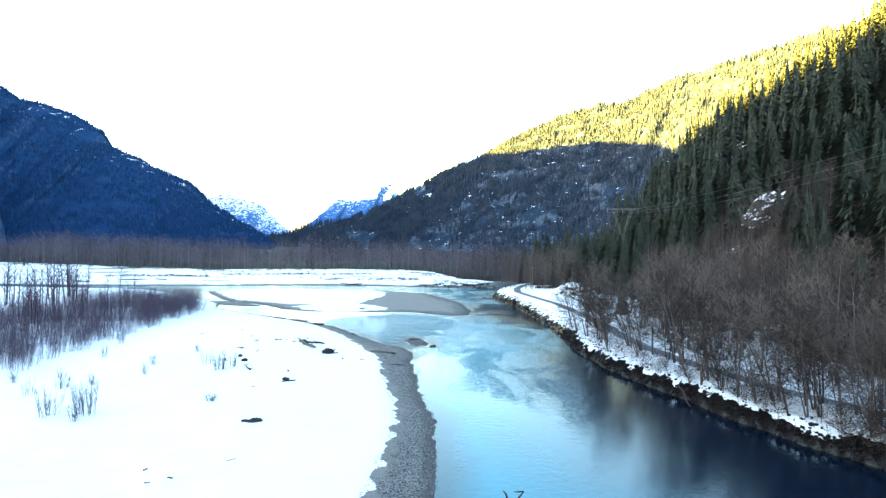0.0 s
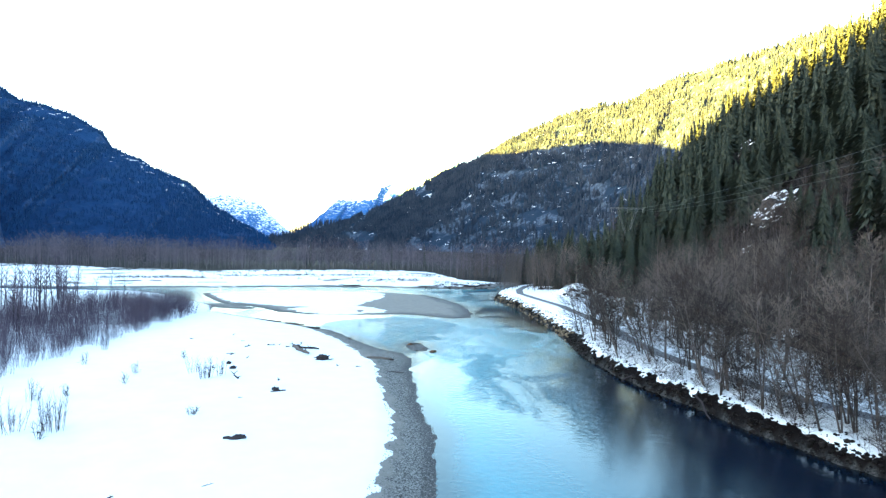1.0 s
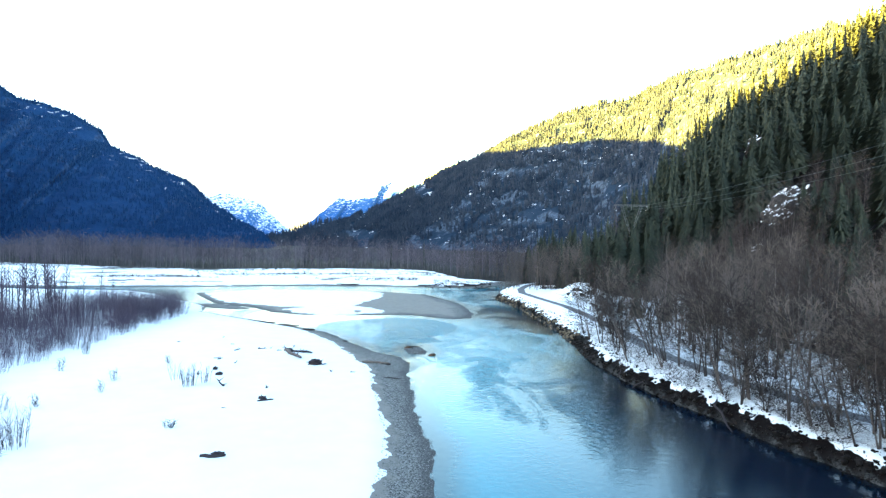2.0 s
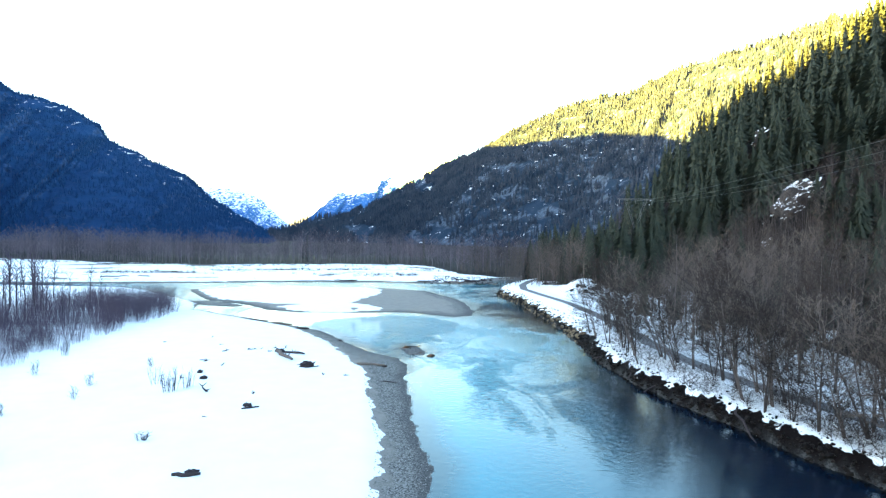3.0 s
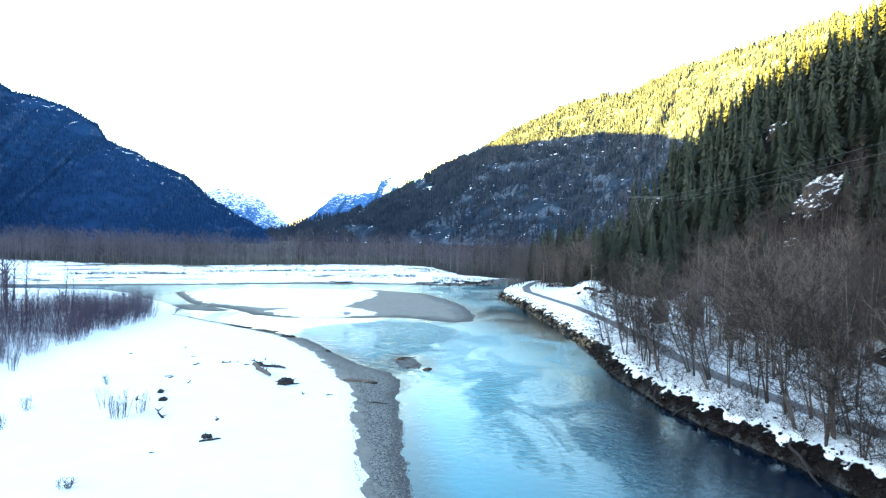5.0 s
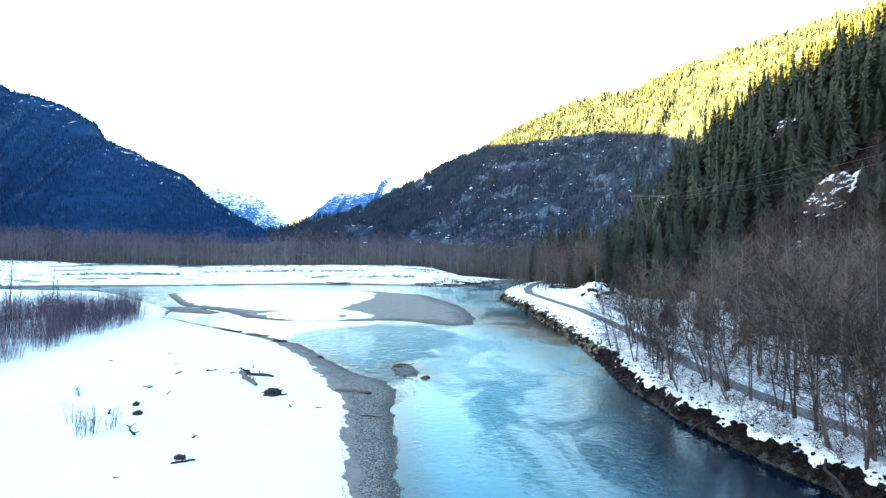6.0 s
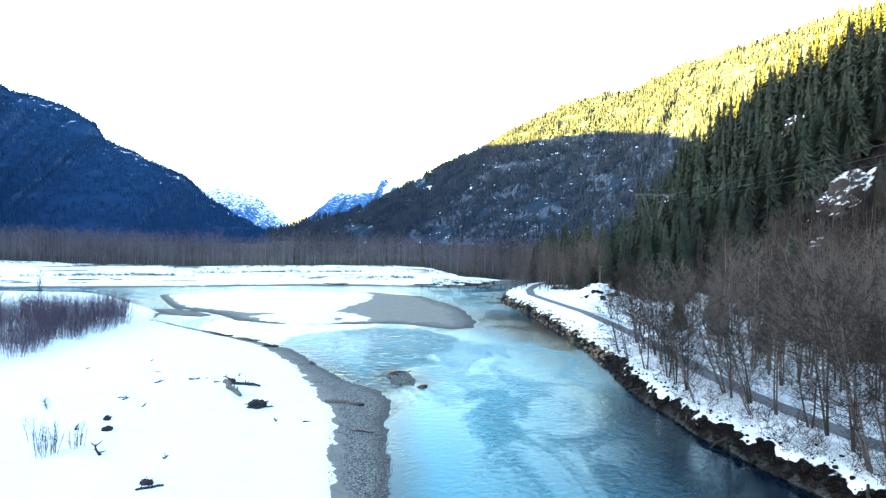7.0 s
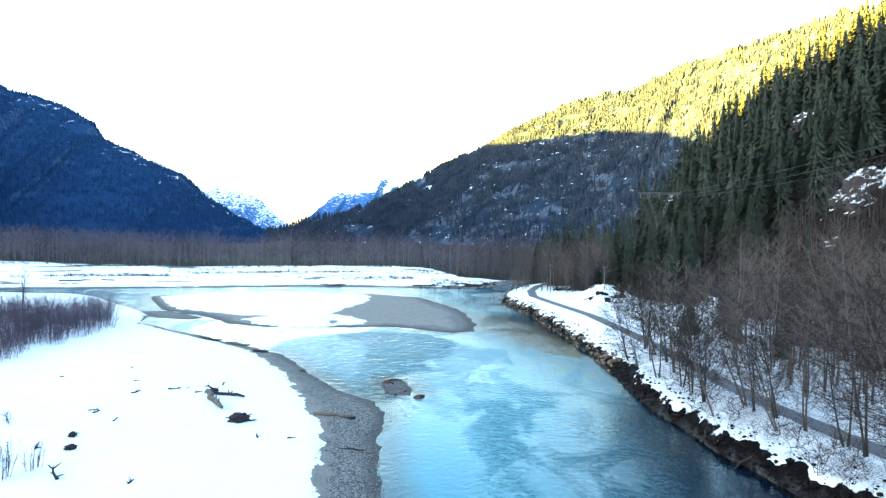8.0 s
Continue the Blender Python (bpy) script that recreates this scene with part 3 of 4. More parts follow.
def conifer(seed, tall, tiers, sides, whorls, per, width=0.17, bare=0.08, droop=0.6, slim=0.27):
    """Trunk and crown of a fir or hemlock: ragged skirts of needles under loose drooping sprays."""
    rng = np.random.RandomState(seed)
    top = np.array([0.01 * tall * rng.randn(), 0.01 * tall * rng.randn(), tall])
    trunk = tube([(0, 0, -1.5), top * 0.5, top], [0.012 * tall, 0.008 * tall, 0], 5)
    V, F = [], []
    reach = lambda f: tall * width * (1 - f) ** 0.7 + 0.006 * tall
    lopside = 0.8 + 0.35 * rng.rand(5)                      # some sides of the crown are fuller
    full = lambda a: np.interp(a % 6.283, np.arange(6) * 6.2832 / 5, np.append(lopside, lopside[0]))
    for k in range(tiers):
        f = bare + (0.97 - bare) * (k + 0.6 * rng.rand()) / tiers
        r, z, n = reach(f) * (0.4 + 0.2 * rng.rand()), f * tall, len(V)
        V.append((0, 0, z + 0.55 * r + 1.3 * tall / tiers))
        for j in range(sides):
            a = 6.2832 * (j + 0.5 * rng.rand()) / sides + k
            q = r * full(a) * (0.55 + 0.45 * (j % 2) + 0.25 * rng.rand())
            V.append((q * math.cos(a), q * math.sin(a), z - 0.35 * q * rng.rand()))
        F += [(n, n + 1 + j, n + 1 + (j + 1) % sides) for j in range(sides)]
    for k in range(whorls):
        f = bare + (1 - bare) * (k + 0.5 * rng.rand()) / whorls
        for j in range(per):
            a = 6.2832 * (j + 1.6 * rng.rand()) / per + k * 1.1
            ln = reach(f) * full(a) * (0.55 + 0.6 * rng.rand())
            z = f * tall + 0.02 * tall * rng.randn()
            w = (ln * 0.22 + 0.005 * tall) * slim
            dz = droop * ln * (0.3 + 1.2 * rng.rand())
            c, s, n = math.cos(a), math.sin(a), len(V)
            u = 0.15 + 0.35 * rng.rand()
            p, q = np.array((u * ln * c, u * ln * s, z - 0.3 * u * dz)), (1.08 - u) * ln
            V += [p, p + (c * q * 0.6 - s * w, s * q * 0.6 + c * w, -dz * 0.4), p + (c * q, s * q, -dz * 0.8), p + (c * q * 0.6 + s * w, s * q * 0.6 - c * w, -dz * 0.55)]
            F += [(n, n + 1, n + 2), (n, n + 2, n + 3)]
    n = len(V)
    V += [(0, 0, tall * 1.03), (0.012 * tall, 0, tall * 0.93), (-0.007 * tall, 0.01 * tall, tall * 0.93), (-0.007 * tall, -0.01 * tall, tall * 0.93)]
    F += [(n, n + 1, n + 2), (n, n + 2, n + 3), (n, n + 3, n + 1)]
    return trunk, (np.array(V), np.array(F))


def spire(seed, tiers=4, n=4):
    """A far conifer of unit height: ragged stacked skirts."""
    rng = np.random.RandomState(seed)
    V, F = [], []
    for k in range(tiers):
        z = 0.08 + 0.9 * k / tiers
        r = 0.17 * (1 - z) ** 0.85 + 0.02
        c = len(V)
        V.append((0, 0, min(z + 0.42, 1.03)))
        for j in range(n):
            a = 6.283 * j / n + k
            q = r * (0.55 + 0.75 * rng.rand())
            V.append((q * math.cos(a), q * math.sin(a), z - 0.05 * rng.rand()))
        F += [(c, c + 1 + j, c + 1 + (j + 1) % n) for j in range(n)]
    return np.array(V), np.array(F)


def tree_thing(name, trunk, crown, m_trunk, m_crown, label, category, group):
    ob = new(name)
    part("trunk", trunk, m_trunk, ob, shade=True)
    part("crown", crown, m_crown, ob)
    return tagged(ob, label, category, group)


def plant(templates, rows, rng, lean=(0, 2.5)):
    """Sets copies of template things at rows of x, y, z, size, turn; the templates take the first rows. lean: degrees toward x, and their spread."""
    for i, (x, y, z, s, a) in enumerate(rows):
        m = pose(x, y, z, 0, 0, 0) @ Matrix.Rotation(math.radians(lean[0] + lean[1] * rng.randn()), 4, "Y") @ Matrix.Rotation(math.radians(lean[1] * rng.randn()), 4, "X") @ Matrix.Rotation(a, 4, "Z")
        t = templates[i % len(templates)]
        ob = t if i < len(templates) else copy_thing(t, m)
        ob.matrix_basis = m @ Matrix.Diagonal((s, s, s * (0.92 + 0.16 * rng.rand()), 1))


def grow(rng, n, box, gap, keep, size):
    """Places for n plants in box (x0, y0, x1, y1) at least gap apart, where keep(x, y, h) holds."""
    out, cell = [], {}
    xs, ys = rng.uniform(box[0], box[2], n * 6), rng.uniform(box[1], box[3], n * 6)
    hs, sn, rd, so = plan(xs, ys)
    ok = keep(xs, ys, hs, rd)
    for x, y, h, k in zip(xs, ys, hs, ok):
        if not k or len(out) >= n:
            continue
        c = (int(x // gap), int(y // gap))
        if any((x - q[0]) ** 2 + (y - q[1]) ** 2 < gap * gap for i in (-1, 0, 1) for j in (-1, 0, 1) for q in cell.get((c[0] + i, c[1] + j), ())):
            continue
        cell.setdefault(c, []).append((x, y))
        out.append((x, y, h, rng.uniform(*size), rng.rand() * 6.283))
    return np.array(out).reshape(-1, 5)


rng = np.random.RandomState(11)
shore = lambda x, y: poly_sd(x, y, RIGHT)
flat_near = lambda x: np.interp(x, FLAT_X, FLAT_Y)
clear_crag = lambda x, y: np.hypot(x - 139, y - 263) > 13

# leafless alders: a row between water and road, then the wood behind the road
bank = np.concatenate([grow(rng, 36, (44, 52, 72, 128), 1.7, lambda x, y, h, rd: (shore(x, y) > 3.2) & (rd > 2.8) & (shore(x, y) < 12), (0.7, 1.0)), grow(rng, 40, (36, 56, 68, 207), 2.6, lambda x, y, h, rd: (shore(x, y) > 3.6) & (rd > 2.8) & (shore(x, y) < 11) & (x < np.interp(y, [60, 120, 207], [66, 53.5, 50])), (0.72, 1.05))])
wood = grow(rng, 330, (52, 70, 142, 318), 4.3, lambda x, y, h, rd: (rd > 4.5 + 3.5 * (y < 200)) & (x > np.interp(y, [70, 120, 200, 300], [64, 60, 57, 60])) & (spur(x, y) < 14 + 26 * ((y > 190) & (y < 290))) &
            (x > 0.31 * y) & ~((x < 100) & (y > 264)), (0.75, 1.05))
wood[:, 3] *= np.where((wood[:, 0] < 104) & (wood[:, 1] > 212), 0.52, 1.0)
wood[:, 3] *= np.where(spur(wood[:, 0], wood[:, 1]) > 8, 0.7, 1.0)
wood = wood[np.argsort(np.hypot(wood[:, 0] - 20, wood[:, 1] - 60))]
bank_alder = [tree_thing("alder_tree", *bare_tree(180 + k, 22, 26 - 4 * (k % 3), 4, 6, 2 + k % 3, 0.29, thick=1.15 - 0.1 * (k % 3), low=0.2, rise=0.16, fine=0.028, splay=1.5), M_bark, M_twig,
                         ["slender leafless alder leaning over the river bank", "twin-stemmed leafless alder at the water's edge", "clump of leafless alder stems on the river bank"][k % 3],
                         "tree", "bare trees along the river bank") for k in range(6)]
plant(bank_alder, bank, rng, (-10, 6))
near_alder = [tree_thing("alder_tree", *bare_tree(100 + k, 25, 28 - 5 * (k % 3), 4, 3, 1 + k % 3, 0.29, thick=1.25 - 0.1 * (k % 3), low=0.24, rise=0.4, fine=0.03), M_bark, M_twig,
                         ["slender leafless alder on the snowy river bank", "twin-stemmed leafless alder with grey bark in snow", "clump of thin leafless alder stems beside the road"][k % 3],
                         "tree", "bare trees along the river road") for k in range(6)]
n_wood = 300 - len(bank)
bend = grow(rng, 44, (46, 312, 74, 384), 2.3, lambda x, y, h, rd: (rd > 6) & (h > 2) & (x > 65 - 0.3 * (y - 312)), (0.6, 1.02))
plant(near_alder, np.concatenate([wood[:n_wood], bend]), rng)
far_alder = [join(bare_tree(140 + k, 25, 16, 3, 2, 1, 0.27, thick=1.0, sides=3, rise=0.35, fine=0.035)) for k in range(3)]
V, F = scatter(far_alder, wood[n_wood:], rng)
more = np.concatenate([grow(rng, 90, (30, 366, 74, 440), 1.7, lambda x, y, h, rd: (rd > 3.5) & (h > 1) & (shore(x, y) > 2), (0.65, 1.0)), grow(rng, 50, (49, 310, 72, 350), 1.5, lambda x, y, h, rd: (rd > 6.5) & (h > 2) & (x > 66 - 0.35 * (y - 305)), (0.14, 0.36)), grow(rng, 34, (51, 320, 74, 356), 2.2, lambda x, y, h, rd: (rd > 7.5) & (x > 63 - 0.3 * (y - 318)), (0.5, 0.95)), grow(rng, 210, (14, 340, 135, 540), 2.8, lambda x, y, h, rd: (rd > 4) & (h > 0.6) & ((shore(x, y) > 3) | (y > flat_near(x))) & (y > 345), (0.55, 1.05)), grow(rng, 14, (29, 336, 44, 372), 1.5, lambda x, y, h, rd: (rd > 3) & (h > 1), (0.25, 0.5)), grow(rng, 60, (56, 318, 84, 372), 2.2, lambda x, y, h, rd: (rd > 5) & (x > 0.205 * y - 4), (0.25, 0.6)), grow(rng, 80, (46, 336, 92, 425), 2.4, lambda x, y, h, rd: (rd > 4.5) & (shore(x, y) > 6) & (x > 0.13 * y), (0.45, 0.95))])
cliff_wood = grow(rng, 280, (98, 165, 146, 315), 2.1, lambda x, y, h, rd: clear_crag(x, y) & (spur(x, y) > 4) & (x < 128 + 16 * (y < 263)), (0.32, 0.6))
small_alder = [join(bare_tree(150 + k, 25, 13, 2, 2, 1 + k % 2, 0.3, thick=1.0, sides=3, rise=0.35, fine=0.05)) for k in range(3)]
V2, F2 = join([scatter(far_alder, more, rng), scatter(small_alder, cliff_wood, rng)])
V, F = join([(V, F), (V2, F2)])
tagged(new("bare_wood", mesh_of("bare_wood", V, F, M_thicket)), "dense brown leafless alder wood behind the road", "wood", kind="stuff")

# low leafless brush among the trees and at the water's edge
brush_kinds = [join(bare_tree(160 + k, 4.5, 5, 1, 1, 3, 0.5, 1.0, 3, fine=0.03, splay=4.0)) for k in range(3)]
rows = grow(rng, 520, (38, 66, 110, 332), 1.5, lambda x, y, h, rd: (rd > 3) & (shore(x, y) > 2.5) & (spur(x, y) < 12) & ((x > 62) | (y < 206)), (0.4, 1.1))
V, F = scatter(brush_kinds, rows, rng)
edge_rows = np.concatenate([grow(rng, 150, (36, 66, 66, 205), 1.1, lambda x, y, h, rd: (shore(x, y) > 0.6) & (shore(x, y) < 3.4) & (fbm(x / 8, y / 8, 2) > -0.15), (0.25, 0.8)),
                            grow(rng, 60, (36, 60, 70, 170), 1.5, lambda x, y, h, rd: (shore(x, y) > 3) & (shore(x, y) < 11) & (rd > 2.8) & (x < 60), (0.5, 1.3))])
V3, F3 = scatter(brush_kinds, edge_rows, rng)
dense_kinds = [join(bare_tree(170 + k, 5.5, 8, 2, 2, 4, 0.5, 1.1, 3, fine=0.03, splay=4.0)) for k in range(3)]
dense_rows = grow(rng, 110, (38, 60, 70, 135), 1.6, lambda x, y, h, rd: (shore(x, y) > 2.6) & (shore(x, y) < 8) & (rd > 2.8) & (fbm(x / 14, y / 14, 2) > -0.05), (0.5, 1.15))
dense_rows = np.concatenate([dense_rows, grow(rng, 40, (54, 56, 84, 90), 1.4, lambda x, y, h, rd: (shore(x, y) > 0.8) & (shore(x, y) < 9) & (rd > 2.8), (0.75, 1.4))])
V, F = join([(V, F), (V3, F3), scatter(dense_kinds, dense_rows, rng)])
tagged(new("brush", mesh_of("brush", V, F, M_brush)), "tangled leafless brush in the snow under the trees", "brush", kind="stuff")

# conifers on the mountainside by the road
firs = [tree_thing("conifer_tree", *conifer(200 + k, 28, 16, 10, 64, 19, 0.2 + 0.03 * (k % 3), 0.04 + 0.07 * (k % 2)), M_trunk, M_needle, "dark green conifer on the shaded mountainside", "tree", "conifers on the mountainside")
        for k in range(6)]
broad_firs = [tree_thing("conifer_tree", *conifer(215 + k, 28, 16, 11, 66, 21, 0.19 + 0.03 * (k % 2), 0.02), M_trunk, M_needle, "broad dark green conifer with low boughs near the road", "tree", "conifers near the road") for k in range(4)]
clear = lambda x, y: (np.hypot((x - 142) / 1.15, y - 265) > 14) & (np.hypot(x - 176, y - 360) > 12) & (np.hypot(x - 148, y - 460) > 11) & ~((x < 126 + 16 * (y < 263)) & (y > 190) & (y < 285))
roadside = ((63, 343, 0.75), (68, 335, 0.8), (66, 352, 0.8), (57, 418, 1.0), (60, 380, 1.0), (70, 319, 0.95), (76, 309, 0.95), (80, 298, 1.1), (85, 290, 1.1), (89, 300, 1.15), (78, 342, 1.0), (68, 380, 1.15), (75, 372, 1.2), (76, 333, 1.05), (82, 312, 1.05), (92, 286, 1.0), (96, 296, 1.1), (78, 324, 1.1), (99, 308, 1.05),
            (90, 318, 1.0), (88, 276, 0.5), (95, 335, 1), (101, 341, 1.1), (107, 336, 1.05), (112, 345, 1), (89, 330, 0.9), (64, 392, 1.1), (88, 348, 1.0), (84, 362, 1.1), (70, 388, 0.9), (80, 390, 1.15), (92, 372, 1), (76, 408, 1.1), (84, 426, 1.2))
among = ((86, 122, 0.62), (93, 133, 0.75), (101, 119, 0.8), (90, 106, 0.6), (112, 136, 0.9), (118, 122, 0.95), (124, 222, 0.68), (131, 237, 0.6), (118, 206, 0.7), (138, 232, 0.66), (128, 210, 0.75), (150, 246, 0.8), (158, 262, 0.9), (150, 232, 0.7), (96, 243, 0.7), (103, 232, 0.8), (112, 178, 0.55), (122, 160, 0.7), (134, 176, 0.6), (138, 196, 0.5), (134, 160, 0.8), (108, 152, 0.6), (146, 214, 0.55), (66, 222, 0.4), (72, 212, 0.5), (78, 228, 0.5), (84, 205, 0.6), (90, 190, 0.6), (72, 190, 0.35),
         (97, 142, 0.85), (104, 130, 0.95), (84, 136, 0.65), (92, 152, 0.8), (100, 164, 0.8), (110, 148, 0.9), (95, 175, 0.65), (82, 178, 0.5), (80, 160, 0.5), (98, 150, 0.6))
rooted = lambda rows: np.array([(x, y, height(x, y), s, 0.9 * i) for i, (x, y, s) in enumerate(rows)])
plant(broad_firs, rooted(roadside), rng)
slope = grow(rng, 1600, (98, 150, 380, 740), 5.7, lambda x, y, h, rd: (spur(x, y) > 9) & clear(x, y) & (x - 95 < 0.95 * y) & (fbm(x / 25, y / 25, 2) > -0.42), (0.0, 1.0))
slope[:, 3] = 0.52 + 0.75 * slope[:, 3] ** 1.5
slope = slope[np.argsort(np.hypot(slope[:, 0] - 10, slope[:, 1] - 60))]
plant(firs, np.concatenate([rooted(among), slope[:250]]), rng)
far_firs = [join(conifer(230 + k, 28, 9, 7, 22, 8, 0.19 + 0.02 * k, 0.05, slim=0.66)) for k in range(4)]
V, F = scatter(far_firs, slope[250:], rng)
tagged(new("conifer_forest", mesh_of("conifer_forest", V, F, M_needle)), "dense dark conifer forest on the mountainside", "forest", kind="stuff")


def outcrop(seed, x, y, z, sx, sy, sz):
    """A rock outcrop of the mountainside, broken into ledges."""
    bm = bmesh.new()
    bmesh.ops.create_icosphere(bm, subdivisions=4, radius=1)
    for v in bm.verts:
        p = v.co.copy()
        n = noise.fractal(p * 1.6 + Vector((seed, 0, 0)), 1.0, 2.0, 5)
        step = 0.12 * (round(p.z * 5 + 1.5 * n) - p.z * 5) / 2
        v.co = p * (1 + 0.42 * n) + Vector((0, 0, step))
    me = bpy.data.meshes.new("rock_outcrop")
    bm.to_mesh(me)
    bm.free()
    me.materials.append(M_crag)
    ob = tagged(new("rock_outcrop", me), "dark rock outcrop with snow on its ledges", "rock", "outcrops on the mountainside")
    ob.matrix_basis = pose(x, y, z, 12 * math.sin(seed), -44, 20 * math.cos(seed)) @ Matrix.Diagonal((sx, sy, sz, 1))


for k, (x, y, sx, sy, sz) in enumerate(((142, 267, 10.5, 7.5, 5.5), (134, 257, 4.5, 5, 3), (153, 470, 7, 6, 4), (182, 370, 9, 7, 4.5), (122, 252, 3, 3, 2), (120, 330, 5, 4, 3))):
    outcrop(3.7 * k + 1, x, y, height(x, y) - 0.25 * sz, sx, sy, sz)


# woods on the far mountains
def wooded(name, P, count, tall, material, label, seed, clear_at=0.24, top=0.0):
    r = np.random.RandomState(seed)
    nu, nv = P.shape[:2]
    u, v = r.rand(count) * (nu - 1.001), (r.rand(count) ** 0.85) * (nv - 1.001)
    edge = int(count * top)
    if edge:
        v[:edge] = nv - 1.01 - r.rand(edge) * 2
    i, j = u.astype(int), v.astype(int)
    fu, fv = (u - i)[:, None], (v - j)[:, None]
    p = (P[i, j] * (1 - fu) + P[i + 1, j] * fu) * (1 - fv) + (P[i, j + 1] * (1 - fu) + P[i + 1, j + 1] * fu) * fv
    ok = (fbm(p[:, 0] / 90, p[:, 2] / 45 + seed, 4) < clear_at) | (np.arange(count) < edge)
    p = p[ok]
    rows = np.column_stack([p, tall * (0.55 + 0.75 * r.rand(len(p))), r.rand(len(p)) * 6.28])
    V, F = scatter([spire(seed + k) for k in range(5)], rows, r)
    tagged(new(name, mesh_of(name, V, F, material)), label, "forest", kind="stuff")


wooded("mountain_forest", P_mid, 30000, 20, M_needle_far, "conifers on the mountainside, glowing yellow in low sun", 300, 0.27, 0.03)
wooded("mountain_forest", P_left, 13000, 13, M_needle_haze, "dark conifers covering the shaded mountain, blue with haze", 320, 0.3, 0.05)
wooded("mountain_forest", P_hill, 900, 26, M_needle_far, "conifers on the low hill at the valley's end", 340, 0.35, 0.1)

# leafless cottonwoods across the far flats
def pole_tree(seed, tall, arms, fine, fat=1.0, wide=0.7, slim=1.0):
    """A slim far cottonwood: a straight trunk with steep arms and twigs."""
    r = np.random.RandomState(seed)
    top = np.array([0.02 * tall * r.randn(), 0.02 * tall * r.randn(), tall])
    trunk = tube([(0, 0, -0.5), top * 0.5, top], [0.0055 * tall * fat * slim, 0.0045 * tall * fat * slim, 0], 3, False)
    crown = []
    for k in range(arms):
        f = 0.22 + 0.75 * (k + r.rand()) / arms
        a = k * 2.4 + r.rand()
        d = np.array([math.cos(a) * wide, math.sin(a) * wide, 1]) * (0.22 * tall * (1.15 - 0.7 * f)) * (0.6 + 0.7 * r.rand())
        crown.append(tube([top * f, top * f + d], [0.0032 * tall * fat, 0], 3, False))
        for j in range(fine):
            q = top * f + d * (0.25 + 0.7 * r.rand())
            crown.append(tube([q, q + away(r, (d / np.linalg.norm(d)), 0.55) * 0.08 * tall * (0.5 + r.rand())], [0.0022 * tall * fat, 0], 3, False))
    return trunk, join(crown)


flat_edge = lambda x: np.interp(x, FLAT_X, FLAT_Y) + 10 * vnoise(x / 20, x * 0)
front = grow(rng, 300, (-440, 545, 70, 640), 2.4, lambda x, y, h, rd: (y > flat_edge(x)) & (y < flat_edge(x) + 28), (0.5, 0.98))
cotton = [tree_thing("cottonwood_tree", *pole_tree(400 + k, 29, 20, 4, 1.0, 0.9, 0.8), M_pale, M_farwood, "tall leafless cottonwood with a pale trunk on the far flats", "tree", "cottonwoods across the river flats") for k in range(6)]
plant(cotton, front, rng)
far_kinds = [join(pole_tree(420 + k, 27, 10, 2, 1.12, 1.0, 0.54)) for k in range(5)]
deep = grow(rng, 3300, (-900, 480, 140, 800), 2.8, lambda x, y, h, rd: (y > flat_edge(x) + 8) & (x > -0.86 * y) & (y < flat_edge(x) + 180), (0.62, 1.08))
deep[:, 3] *= 1.02 + 0.5 * fbm(deep[:, 0] / 45, deep[:, 1] / 90, 3)
V, F = scatter(far_kinds, deep, rng)
tagged(new("cottonwood_wood", mesh_of("cottonwood_wood", V, F, M_farwood)), "broad grey-brown leafless wood across the valley floor", "wood", kind="stuff")
dots = np.array([(x, y, height(x, y), s, 1.0) for x, y, s in ((-138, 640, 27), (-146, 655, 22), (-20, 640, 27), (30, 600, 25), (42, 590, 21), (58, 560, 26), (66, 545, 20), (-55, 660, 24), (75, 520, 24), (-320, 660, 24), (84, 470, 22),
                                                             (92, 455, 25), (98, 430, 20))])
V, F = scatter([join(conifer(360 + k, 1.0, 9, 8, 14, 8, 0.13, 0.1, slim=0.5)) for k in range(3)], dots, rng)
tagged(new("scattered_conifers", mesh_of("scattered_conifers", V, F, M_needle)), "dark conifers standing among the bare cottonwoods", "trees", kind="stuff")
bush = lambda k: join([(v * (1, 1, 0.6) + (2.4 * math.cos(i * 2.4), 2.0 * math.sin(i * 2.4), 0) * np.array([0.3 + (i % 5) / 3] * 3), f) for i, (v, f) in enumerate(join(pole_tree(440 + 20 * k + j, 2.2 + 0.18 * ((j * 7) % 18), 2, 0, 4.2)) for j in range(18))])
twiggy = [bush(k) for k in range(3)]
low = grow(rng, 240, (-300, 440, 40, 560), 1.6, lambda x, y, h, rd: (h > 0.7) & (poly_sd(x, y, FAR) > 30) & (fbm(x / 60, y / 9, 3) > 0.36), (0.25, 0.6))
foot = grow(rng, 620, (-440, 440, 60, 640), 1.7, lambda x, y, h, rd: (h > 0.7) & (fbm(x / 40, y / 12, 3) > 0.05) & (y > flat_edge(x) - 26 - 24 * (x > -60)) & (y < flat_edge(x) + 2), (0.25, 0.65))
drifts = []
for x0, y0, x1, y1, n in ((-240, 428, -175, 455, 80), (-170, 470, -105, 505, 80), (-100, 500, -62, 510, 40), (-60, 455, -18, 458, 45), (-260, 420, -214, 428, 30), (-40, 520, 10, 500, 30)):     # bands of shrubs along old flood lines
    f = rng.rand(n) ** 0.8
    x, y = x0 + (x1 - x0) * f + 2 * rng.randn(n), y0 + (y1 - y0) * f + 3.2 * rng.randn(n)
    drifts.append(np.column_stack([x, y, plan(x, y)[0], 0.25 + 0.5 * rng.rand(n) ** 2, 6.28 * rng.rand(n)]))
V, F = scatter(twiggy, np.concatenate([low, foot] + drifts), rng)
